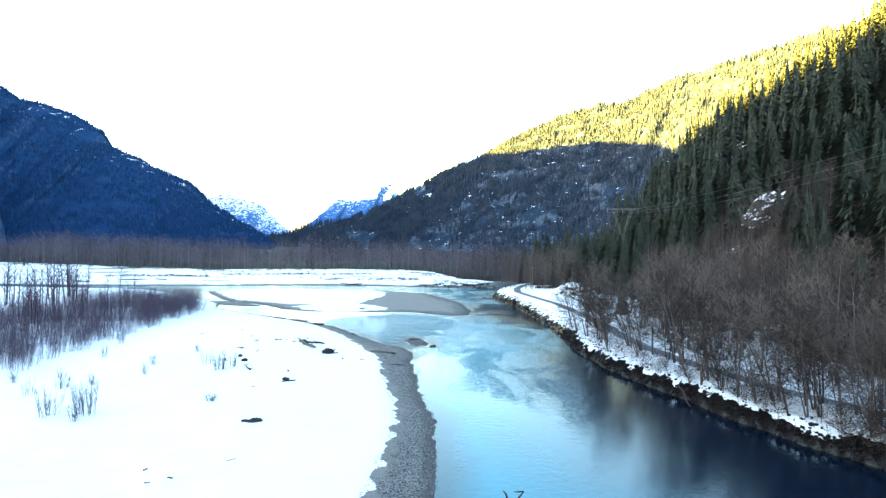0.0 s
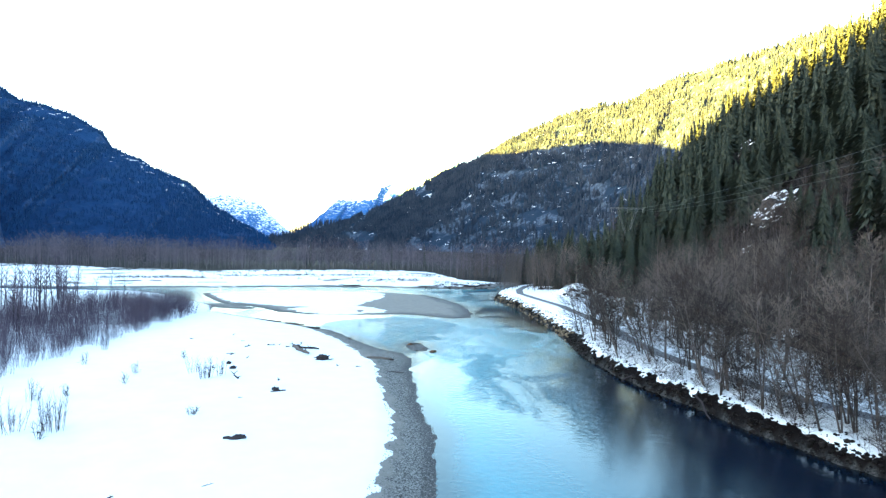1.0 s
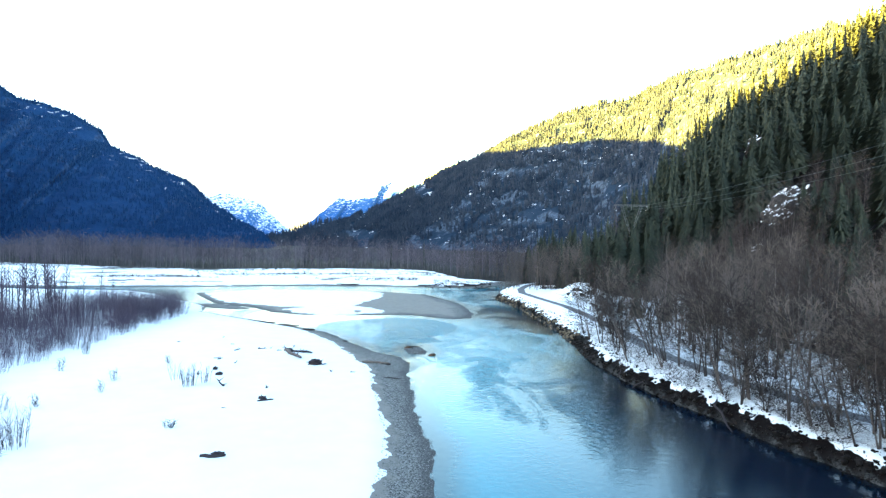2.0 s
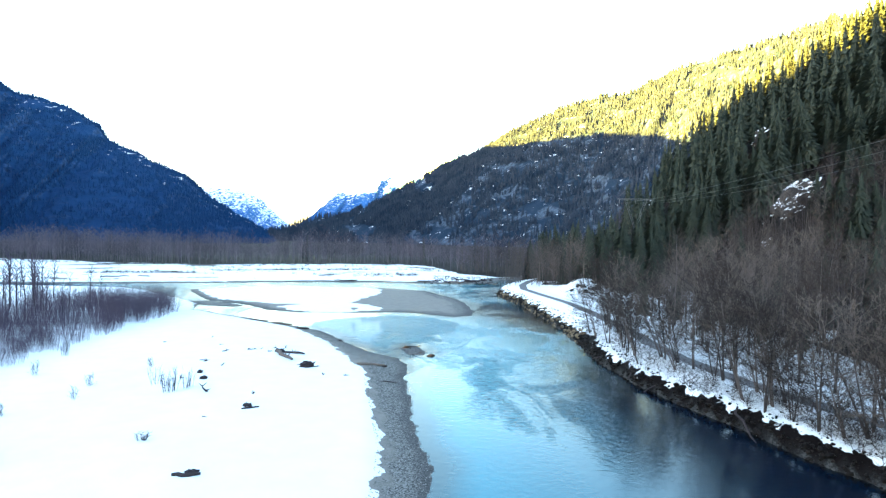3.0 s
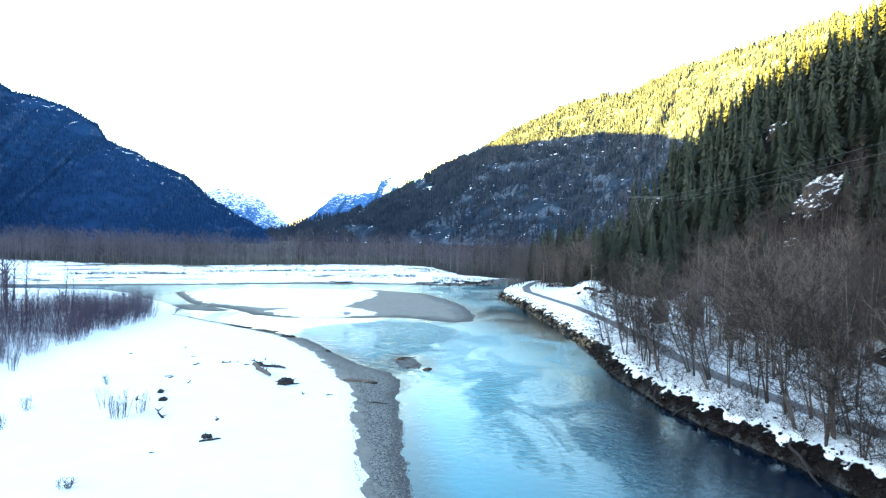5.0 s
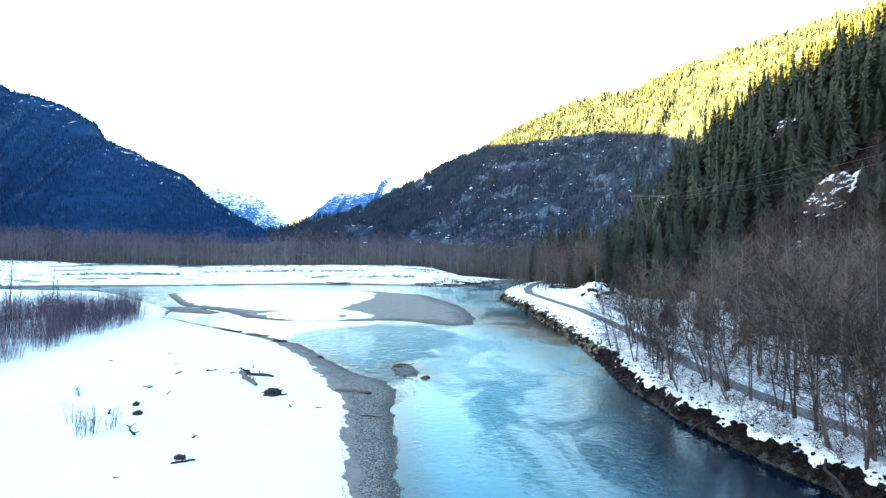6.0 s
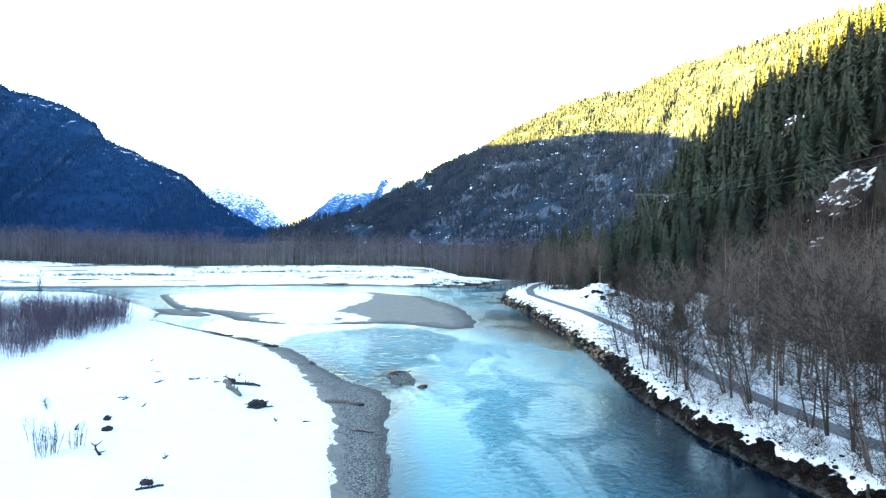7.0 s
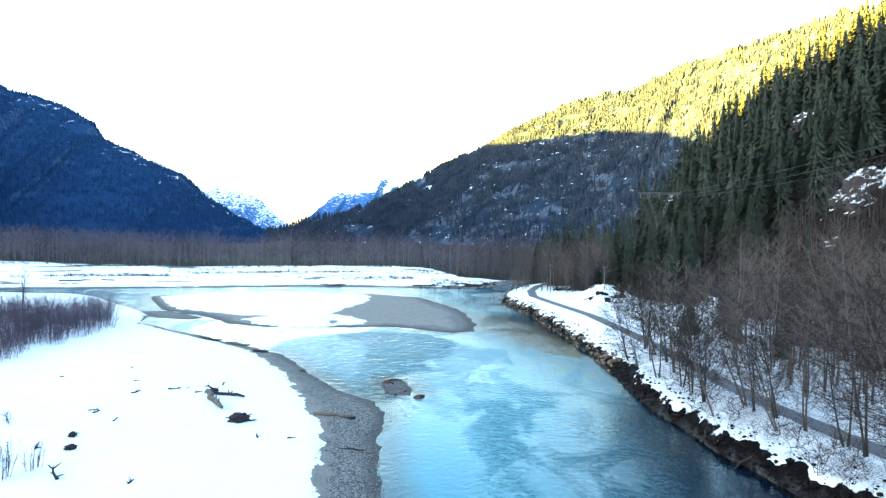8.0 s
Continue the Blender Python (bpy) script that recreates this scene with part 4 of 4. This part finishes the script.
tagged(new("shrubs", mesh_of("shrubs", V, F, M_brush)), "low leafless shrubs poking through snow on the far bank", "shrubs", kind="stuff")


# ---- willow thicket on the snow ----
def willow(seed, tall, stems, spread=2.3, thick=0.027):
    r = np.random.RandomState(seed)
    out = []
    for s in range(stems):
        a, q = r.rand() * 6.28, r.rand() ** 0.5 * spread
        d = away(r, (math.cos(a) * 0.16, math.sin(a) * 0.16, 1), 0.07)
        h = tall * (0.55 + 0.5 * r.rand())
        pts = bent(r, (q * math.cos(a), q * math.sin(a), -0.3), d, h, 3, 0.05, 0.04)
        out.append(tube(pts, [thick, thick * 0.84, thick * 0.53, 0], 3, False))
        for t in range(10):
            f = 0.25 + 0.75 * r.rand()
            i = min(int(f * 3), 2)
            p = pts[i] + (pts[i + 1] - pts[i]) * (f * 3 - i)
            out.append(tube([p, p + away(r, (0, 0, 1.1), 0.5) * (0.6 + r.rand() * 1.2) * min(1, tall / 6)], [thick * 0.68, 0], 3, False))
    return join(out)


thicket = [(-95, 237), (-97, 252), (-91, 200), (-89, 170), (-89, 148), (-87, 132), (-87, 121), (-104, 108), (-140, 110), (-150, 190), (-135, 262), (-108, 262)]
w_rows = grow(rng, 320, (-155, 105, -84, 265), 1.9, lambda x, y, h, rd: (poly_sd(x, y, thicket) > 0) & (fbm(x / 18, y / 18, 3) > -0.32) & (x > -0.75 * y - 12), (0.6, 1.1))
wills = []
for k in range(5):
    v, f = willow(500 + k, 6.8, 36, 2.2, 0.02)
    wills.append(tagged(new("willow_shrub", mesh_of("willow_shrub", v, f, M_willow)), "reddish-brown leafless willow shrub in deep snow", "shrub", "willow thicket"))
w_rows[:, 3] *= np.interp(w_rows[:, 1], [110, 170, 215, 260], [0.85, 1.0, 1.45, 1.4])
plant(wills, w_rows, rng)
saplings = [tree_thing("young_alder", *pole_tree(540 + k, 19, 16, 3, 2.6), M_dark, M_willow, "thin leafless young alder among the willows", "tree", "young alders in the thicket") for k in range(4)]
s_rows = np.concatenate([grow(rng, 32, (-192, 236, -150, 284), 1.7, lambda x, y, h, rd: (h > 0.4) & (x > -0.78 * y), (0.65, 1.05)), grow(rng, 26, (-165, 165, -112, 250), 2.5, lambda x, y, h, rd: (x > -0.76 * y - 4) & (h > 0.5), (0.45, 0.75))])
plant(saplings, s_rows, rng)


# sparse leafless shrubs and tufts that stick out of the snow: x, y, height, stems
shrub_spots = [(-48, 131, 4.4, 8), (-61.5, 95, 4.8, 6), (-56.5, 97, 5.8, 10), (-85, 160, 4.6, 4), (-70, 112, 3.8, 5), (-72, 106, 3.6, 2), (-63, 133, 2.4, 3), (-66, 115, 2.2, 3), (-81, 115, 2.4, 4),
               (-52.5, 136, 3.6, 3), (-40, 105.5, 1.3, 8), (-61, 124, 2.4, 2), (-78, 140, 3.0, 3), (-60, 150, 2.0, 2), (-46, 134, 3.4, 4), (-56, 92, 3.0, 4)]
for k, (x, y, tall, stems) in enumerate(shrub_spots):
    label = "tuft of thin dark twigs in the snow" if tall < 2 else "sparse leafless shrub sticking out of the snow"
    if tall > 3.3:
        ob = tagged(new("bare_shrub", mesh_of("bare_shrub", *willow(600 + k, tall, 3 * stems, 0.3 * tall, 0.034), M_weed)), label, "shrub", "shrubs in the snow")
    else:
        tv, cv = bare_tree(600 + k, tall, 6, 2, 1, stems + 1, 0.24, 1.5, 3, 0.12, 1.1, 0.016, 3.0)
        ob = tree_thing("bare_shrub", tv, cv, M_weed, M_weed, label, "shrub", "shrubs in the snow")
    ob.location = (x, y, height(x, y))


# ---- driftwood ----
def log_piece(seed, length, r, stubs=2):
    """A weathered trunk lying along x, with broken stubs."""
    g = np.random.RandomState(seed)
    pts = [(length * (i / 5 - 0.5), 0.06 * length * g.randn() * 0.5, r * 0.7 + 0.03 * length * g.rand() * (i > 3)) for i in range(6)]
    out = [tube(pts, [r * 0.8, r * 1.05, r, r * 0.85, r * 0.75, r * 0.5], 8)]
    for s in range(stubs):
        i = 1 + g.randint(0, 4)
        a = g.rand() * 3.14
        out.append(tube([pts[i], np.array(pts[i]) + np.array([0.5 * g.randn(), math.cos(a), abs(math.sin(a)) + 0.2]) * r * 1.7], [r * 0.4, r * 0.15], 5))
    return join(out)


def branch_piece(seed, length, r):
    """A broken bent branch with forks, lying on the snow."""
    g = np.random.RandomState(seed)
    main = bent(g, (-0.5 * length, 0, 0.5 * r), (1, 0.1 * g.randn(), 0.1), length, 5, -0.01, 0.1)
    out = [tube(main, [r * 1.2, r, r * 0.9, r * 0.75, r * 0.55, r * 0.25], 6)]
    for k in range(3 + g.randint(0, 3)):
        i = g.randint(0, 5)
        side = bent(g, main[i], away(g, (0.5, (-1) ** k * 0.8, 0.55 * g.rand()), 0.3), length * (0.18 + 0.3 * g.rand()), 3, -0.02, 0.2)
        out.append(tube(side, [r * 0.6, r * 0.5, r * 0.35, r * 0.12], 5))
    return join(out)


def root_wad(seed, size):
    """A torn root plate: a lumpy clod with short broken roots."""
    g = np.random.RandomState(seed)
    bm = bmesh.new()
    bmesh.ops.create_icosphere(bm, subdivisions=3, radius=1)
    for v in bm.verts:
        n = noise.fractal(v.co * 2.2 + Vector((seed * 3.1, 0, 0)), 1.0, 2.0, 4)
        v.co = v.co * (1 + 0.55 * n)
    bm.verts.index_update()
    out = [(np.array([v.co[:] for v in bm.verts]) * (0.68 * size, 0.5 * size, 0.4 * size) + (0, 0, 0.2 * size), np.array([[v.index for v in f.verts] for f in bm.faces]))]
    bm.free()
    for k in range(18):
        a = g.rand() * 6.28
        d = np.array([math.cos(a), math.sin(a) * 0.6, -0.1 + 0.7 * g.rand()])
        pts = bent(g, (0.55 * size * math.cos(a), 0.38 * size * math.sin(a), 0.15 * size + 0.25 * size * g.rand()), d / np.linalg.norm(d), size * (0.2 + 0.42 * g.rand() ** 2), 3, -0.1, 0.45)
        r = size * (0.03 + 0.045 * g.rand())
        out.append(tube(pts, [r * 1.4, r, r * 0.7, r * 0.3], 5))
    return join(out)


def lay(name, vf, material, label, category, x, y, turn, sink=0.1, group="driftwood on the snow", tilt=0):
    ob = tagged(new(name, mesh_of(name, vf[0], vf[1], material)), label, category, group)
    ob.matrix_basis = pose(x, y, height(x, y) - sink, 0, tilt, turn)
    return ob


lay("driftwood_root", root_wad(1, 2.1), M_dark, "dark upturned root wad half sunk in snow", "driftwood", -28.8, 154.5, 20)
lay("driftwood_log", log_piece(2, 12.5, 0.5, 3), M_log, "weathered grey log with bark gone, lying in snow", "driftwood", -36.2, 165, -58)
lay("driftwood_root", root_wad(3, 1.2), M_dark, "small dark root mass beside the grey log", "driftwood", -38.8, 170.8, 60)
lay("driftwood_log", log_piece(4, 8, 0.36, 3), M_dark, "dark broken trunk piece lying across the grey log", "driftwood", -36, 168.8, -15)
lay("driftwood_root", root_wad(5, 1.0), M_dark, "dark tangled root stub in the snow", "driftwood", -31.5, 123, 0)
lay("driftwood_log", log_piece(6, 2.8, 0.2, 4), M_dark, "dark forked branch sticking out of snow", "driftwood", -30.6, 122, 30)
lay("driftwood_root", root_wad(7, 1.15), M_dark, "low dark stump with roots in the snow", "driftwood", -29, 95, 10, 0.35)
lay("driftwood_log", log_piece(8, 3.2, 0.3, 1), M_dark, "dark bark slab lying on the snow", "driftwood", -29.2, 94, 5)
lay("driftwood_log", log_piece(10, 1.5, 0.1), M_dark, "thin dark stick lying on the snow", "driftwood", -27, 78.5, 50)
small = [(-36, 74.5, 60, 1.1), (-34, 70.5, 10, 0.8), (-32, 72, 170, 0.8), (-51, 156, 40, 1.6), (-48, 145, 120, 2.2), (-45.5, 140.5, 20, 2.4), (-42, 132, 130, 3.4), (-51, 168, 30, 2.2), (-52, 157, 15, 2.0), (-45, 171, 5, 4.5),
         (-41, 170, 60, 2.2), (-19, 148, 30, 2.0), (-24, 148, 110, 1.6), (-33, 131, 100, 1.5), (-27, 155, 20, 2.2), (-40.5, 173, 150, 2.6), (-39, 176, 110, 1.8), (-55, 176, 20, 1.4), (-61, 186, 80, 1.2), (-70, 178, 20, 1.4),
         (-46, 152, 70, 1.2), (-36, 117, 15, 1.0), (-50, 141, 100, 1.8)]
for k, (x, y, a, ln) in enumerate(small):
    lay("driftwood_stick", root_wad(20 + k, 0.42 * ln) if k in (4, 5) else branch_piece(20 + k, 0.8 * ln, 0.07 + 0.03 * ln), M_dark, "small dark broken branch lying on the snow", "driftwood", x, y, a, 0.02)
lay("driftwood_log", log_piece(50, 9, 0.35, 1), M_log, "long bleached log at the snow's edge", "driftwood", -52, 223, -28, 0.05, "driftwood on the shore")
lay("driftwood_log", log_piece(51, 8, 0.32, 0), M_dark, "dark log at the water's edge", "driftwood", -62, 229, -25, 0.05, "driftwood on the shore")
lay("driftwood_log", log_piece(52, 4, 0.4, 1), M_dark, "dark waterlogged branch at the water's edge", "driftwood", -43, 212.5, -10, 0.05, "driftwood on the shore")
lay("driftwood_log", log_piece(53, 6.5, 0.33, 1), M_log, "pale broken log across grey gravel", "driftwood", -15.5, 159.3, -8, 0.05, "driftwood on the shore")
lay("driftwood_root", root_wad(56, 0.75), M_dark, "dark root end of a pale log on gravel", "driftwood", -12.4, 158.8, 40, 0.1, "driftwood on the shore")
lay("driftwood_log", log_piece(54, 4.2, 0.12, 1), M_dark, "thin dark pole lying on gravel", "driftwood", -10.5, 145.5, -12, 0.0, "driftwood on the shore")
lay("driftwood_root", root_wad(55, 0.9), M_dark, "small dark snag at the gravel's edge", "driftwood", -28, 193, 0, 0.2, "driftwood on the shore")
for k, (x, y, a, ln) in enumerate([(-62, 406, 172, 13), (-57, 409, 20, 6), (-10, 410, 3, 12), (-4, 412, 24, 7), (8, 406, 160, 10), (18, 410, 20, 12), (25, 405, 5, 8), (30, 412, 150, 10), (22, 418, 10, 14),
                                   (-205, 404, 8, 16), (-190, 410, 170, 9), (12, 424, 160, 12)]):
    lay("driftwood_log", log_piece(70 + k, ln, 0.38, k % 2), [M_dark, M_log][k % 3 == 1], "dark driftwood log stranded on the far bank", "driftwood", x, y, a, 0.0, "driftwood on the far bank")


for k, (x, y, a, ln, tip) in enumerate(((42.6, 143, 205, 7, 24), (39.2, 170, 160, 6, 20), (47.2, 117.6, 259, 11, 14), (40.2, 152, 240, 5, 16))):
    ob = lay("fallen_log", log_piece(110 + k, ln, 0.2, 1), M_dark, "dark fallen log sloping down the bank into water", "driftwood", x, y, a, 0.0, "logs on the river bank", tip)
    ob.location.z = 1.2


# ---- rocks ----
def stone(seed, flat=0.7, cuts=1):
    g = np.random.RandomState(seed)
    bm = bmesh.new()
    bmesh.ops.create_icosphere(bm, subdivisions=cuts, radius=1)
    n = g.randn(7, 3)
    n /= np.linalg.norm(n, axis=1)[:, None]
    lim = 0.55 + 0.3 * g.rand(7)
    for v in bm.verts:
        p = np.array(v.co)
        for a, b in zip(n, lim):
            over = p @ a - b
            if over > 0:
                p = p - a * over
        v.co = Vector(p * (1, 0.85, flat)) * (0.93 + 0.14 * g.rand())
    bm.verts.index_update()
    V = np.array([v.co[:] for v in bm.verts])
    F = np.array([[v.index for v in f.verts] for f in bm.faces])
    bm.free()
    return V, F


def along(line, s):
    p = np.array(line, float)
    d = np.concatenate([[0], np.cumsum(np.hypot(*np.diff(p, axis=0).T))])
    return np.stack([np.interp(s, d, p[:, 0]), np.interp(s, d, p[:, 1])], 1), d[-1]


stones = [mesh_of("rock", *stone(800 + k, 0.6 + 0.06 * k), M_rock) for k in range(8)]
tan_stones = [mesh_of("rock", *stone(810 + k, 0.6 + 0.06 * k), M_riprap) for k in range(8)]
shoreline = RIGHT[1:16]
_, total = along(shoreline, np.array([0.0]))
g = np.random.RandomState(21)
at = np.sort(g.rand(4600)) * total
p, _ = along(shoreline, at)
q, _ = along(shoreline, at + 0.5)
d = q - p
d /= np.linalg.norm(d, axis=1)[:, None] + 1e-9
inward = np.stack([d[:, 1], -d[:, 0]], 1)
off = np.where(g.rand(4600) < 0.76, g.rand(4600) ** 1.1 * 2.0 - 0.6, 1.4 + 4.2 * g.rand(4600) ** 1.6)
p = p + inward * off[:, None]
hh = plan(p[:, 0], p[:, 1])[0]
size = (0.16 + 0.65 * g.rand(4600) ** 3) * np.where(off > 2.5, 0.7, 1.0) * np.where(p[:, 1] > 198, 0.8, 0.72)
order = np.argsort(-size * (p[:, 1] < 330) * (p[:, 1] > 95))
for i in order[:290]:
    ob = part("rock", (tan_stones if p[i, 1] > 198 else stones)[i % 8], M_rock, ground)
    ob.matrix_basis = pose(p[i, 0], p[i, 1], hh[i] + 0.15 * size[i], 20 * g.randn(), 20 * g.randn(), 360 * g.rand()) @ Matrix.Diagonal((size[i] * 1.4, size[i] * 1.2, size[i], 1))
rest = order[290:]
V, F = scatter([stone(820 + k, 0.7) for k in range(5)], np.column_stack([p[rest], hh[rest] + 0.1 * size[rest], size[rest], 6.28 * g.rand(len(rest))]), g)
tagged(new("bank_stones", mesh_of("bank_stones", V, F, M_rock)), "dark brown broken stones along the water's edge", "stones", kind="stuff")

for x, y, s, label in ((-2.6, 173.9, 1.35, "brown boulder standing in the river"), (-9.3, 184, 1.1, "dark boulder on a gravel islet"), (-5.2, 177.5, 0.4, "small dark stone at the islet's edge")):
    v, f = stone(int(900 + 10 * s), 0.6, 2)
    ob = tagged(new("boulder", mesh_of("boulder", v, f, M_boulder)), label, "boulder", "boulders in the river")
    ob.matrix_basis = pose(x, y, max(height(x, y), -0.2) + 0.15 * s, 8, -5, 40) @ Matrix.Diagonal((s, s * 0.85, s * 0.8, 1))

n = 34
fx, fy = g.uniform(-12, -3, n), g.uniform(173, 189, n)
on = poly_sd(fx, fy, ISLET) > -0.4
fh = plan(fx, fy)[0]
V, F = scatter([stone(850 + k, 0.6) for k in range(4)], np.column_stack([fx, fy, fh, 0.1 + 0.28 * g.rand(n) ** 2, 6.28 * g.rand(n)])[on], g)
tagged(new("islet_stones", mesh_of("islet_stones", V, F, M_rock)), "dark stones strewn over a low gravel islet", "stones", kind="stuff")
lay("driftwood_log", log_piece(57, 4.5, 0.16, 1), M_dark, "dark waterlogged branch on a gravel islet", "driftwood", -7.5, 186, 15, 0.0, "driftwood on the shore")

n = 130
fx, fy = g.uniform(-12, 46, n), 399 + 20 * g.rand(n) ** 1.5
fh = plan(fx, fy)[0]
V, F = scatter([stone(840 + k, 0.7) for k in range(4)], np.column_stack([fx, fy, np.maximum(fh, -0.1), 0.3 + 0.9 * g.rand(n) ** 2, 6.28 * g.rand(n)]), g)
tagged(new("far_stones", mesh_of("far_stones", V, F, M_rock)), "dark stones strewn along the far bank", "stones", kind="stuff")

for k in range(7):
    lay("driftwood_root", root_wad(60 + k, 1.2 + 0.3 * (k % 3)), M_dark, "dark root mass stranded on the far bank", "driftwood", 4 + 5.6 * k, 405 + 3.1 * ((k * 5) % 7) + 0.4 * k * k, 50 * k, 0.1, "driftwood on the far bank")
debris = grow(rng, 150, (-6, 402, 54, 450), 1.3, lambda x, y, h, rd: (h > 0.2) & (poly_sd(x, y, FAR) > 0.5) & (y < 450), (0.15, 0.5))
V, F = scatter(twiggy, debris, rng)
tagged(new("brush", mesh_of("brush", V, F, M_dark)), "dark leafless brush and debris along the far bank", "brush", kind="stuff")

# loose pebbles on the gravel bar
n = 52000
px, py = g.uniform(-34, 3, n), g.uniform(66, 200, n)
ph, ps, _, _ = plan(px, py)
ok = (ph > -0.12) & (ps < 0.6) & (px < 1) & (g.rand(n) < np.where(ps > -2.2, 0.45, 1) * np.where((py > 146) & (py < 172), 0.3, 1))
n = ok.sum()
V, F = scatter([(np.array([(1, 0, 0), (0.2, 0.9, 0), (-0.8, 0.5, 0), (-0.9, -0.5, 0), (0.3, -0.9, 0), (0.1, 0, 0.75), (-0.35, 0.1, 0.65)]),
               np.array([(0, 1, 5), (1, 2, 6), (1, 6, 5), (2, 3, 6), (3, 4, 6), (4, 5, 6), (4, 0, 5)]))], np.column_stack([px[ok], py[ok], ph[ok] - 0.01, 0.05 + 0.09 * g.rand(n) ** 2, 6.28 * g.rand(n)]), g)
tagged(new("pebbles", mesh_of("pebbles", V, F, M_pebble)), "loose grey river pebbles on the gravel bar", "pebbles", kind="stuff")


# ---- snag in the river, below the start ----
def snag():
    a = tube([(-1.0, 0.4, -0.9), (-0.55, 0.1, 0.1), (-0.75, 0.0, 0.75), (-1.05, 0.1, 1.05)], [0.16, 0.14, 0.11, 0.05], 6)
    b = tube([(0.35, 0.3, -0.9), (0.75, 0.1, 0.25), (1.35, -0.1, 1.1)], [0.15, 0.11, 0.05], 6)
    c = tube([(1.35, -0.1, 1.1), (0.85, 0.0, 1.02), (0.2, 0.1, 0.95)], [0.08, 0.09, 0.04], 6)
    return join([a, b, c])


v, f = snag()
tagged(new("snag", mesh_of("snag", v, f, M_dark)), "dark broken branches rising out of the river", "snag").location = (8.6, 70.6, 0)


# ---- power line and poles ----
def bar(a, b, r=0.1):
    return tube([a, b], [r, r], 4)


def lattice(a, b, wa, wb, panels, r=0.09):
    """A square lattice member from a to b, with wa and wb its widths."""
    a, b = np.array(a, float), np.array(b, float)
    d = (b - a) / np.linalg.norm(b - a)
    u = np.cross(d, (0, 1, 0.01))
    u /= np.linalg.norm(u)
    w = np.cross(d, u)
    at = lambda t, k: a + (b - a) * t + (wa + (wb - wa) * t) * 0.5 * (u * (1, 1, -1, -1)[k % 4] + w * (1, -1, -1, 1)[k % 4])
    out = [bar(at(0, k), at(1, k), r) for k in range(4)]
    for i in range(panels):
        for k in range(4):
            out.append(bar(at(i / panels, k), at((i + 1) / panels, k + 1), r * 0.6))
            out.append(bar(at((i + 1) / panels, k), at((i + 1) / panels, k + 1), r * 0.6))
    return join(out)


def pylon(x, y, top, label):
    z = height(x, y)
    h = top - z
    ob = tagged(new("transmission_tower"), label, "pylon", "transmission towers")
    ob.location = (x, y, z)
    part("mast", lattice((0, 0, -0.5), (0, 0, h - 15), 3.4, 1.5, 9, 0.035), M_steel, ob)
    for s in (-1, 1):
        part("arm", lattice((0.6 * s, 0, h - 15), (5.6 * s, 0, h), 0.7, 1.3, 7, 0.03), M_steel, ob)
    arm = part("crossarm", lattice((-10, 0, h), (10, 0, h), 0.8, 0.8, 16, 0.05), M_steel, ob)
    for s in (-9, 0, 9):
        part("insulator", tube([(s, 0, h - 0.5), (s, 0, h - 2.4)], [0.12, 0.12], 6), M_steel, arm)
    return ob


TOWER, TOWER2 = (106, 360, 51.5), (106, 20, 66)
pylon(*TOWER, "galvanised lattice tower with a long crossarm among trees")
pylon(*TOWER2, "galvanised lattice tower on the slope above the road")
for s in (-9, 0, 9):
    pts = []
    for i in range(25):
        t = i / 24
        pts.append((TOWER[0] + s, TOWER[1] + (TOWER2[1] - TOWER[1]) * t, TOWER[2] - 2.4 + (TOWER2[2] - TOWER[2]) * t - 22 * t * (1 - t)))
    v, f = tube(pts, [0.03] * 25, 4)
    tagged(new("power_cable", mesh_of("power_cable", v, f, M_wire)), "grey overhead power cable hung between steel towers", "cable", "overhead power cables")
for x, y, tall in ((50.5, 341, 13), (63, 295, 9)):
    ob = tagged(new("utility_pole", mesh_of("utility_pole", *tube([(0, 0, -1), (0, 0, tall)], [0.17, 0.11], 8), M_pole, True)), "wooden utility pole beside the snowy road", "utility pole", "poles along the road")
    ob.location = (x, y, height(x, y))
    arm = part("crossarm", tube([(-1.1, 0, tall - 0.6), (1.1, 0, tall - 0.6)], [0.08, 0.08], 4), M_pole, ob)
    for s in (-0.95, 0.35, 0.95):
        part("insulator", tube([(s, 0, tall - 0.55), (s, 0, tall - 0.3)], [0.05, 0.04], 6), M_steel, arm)
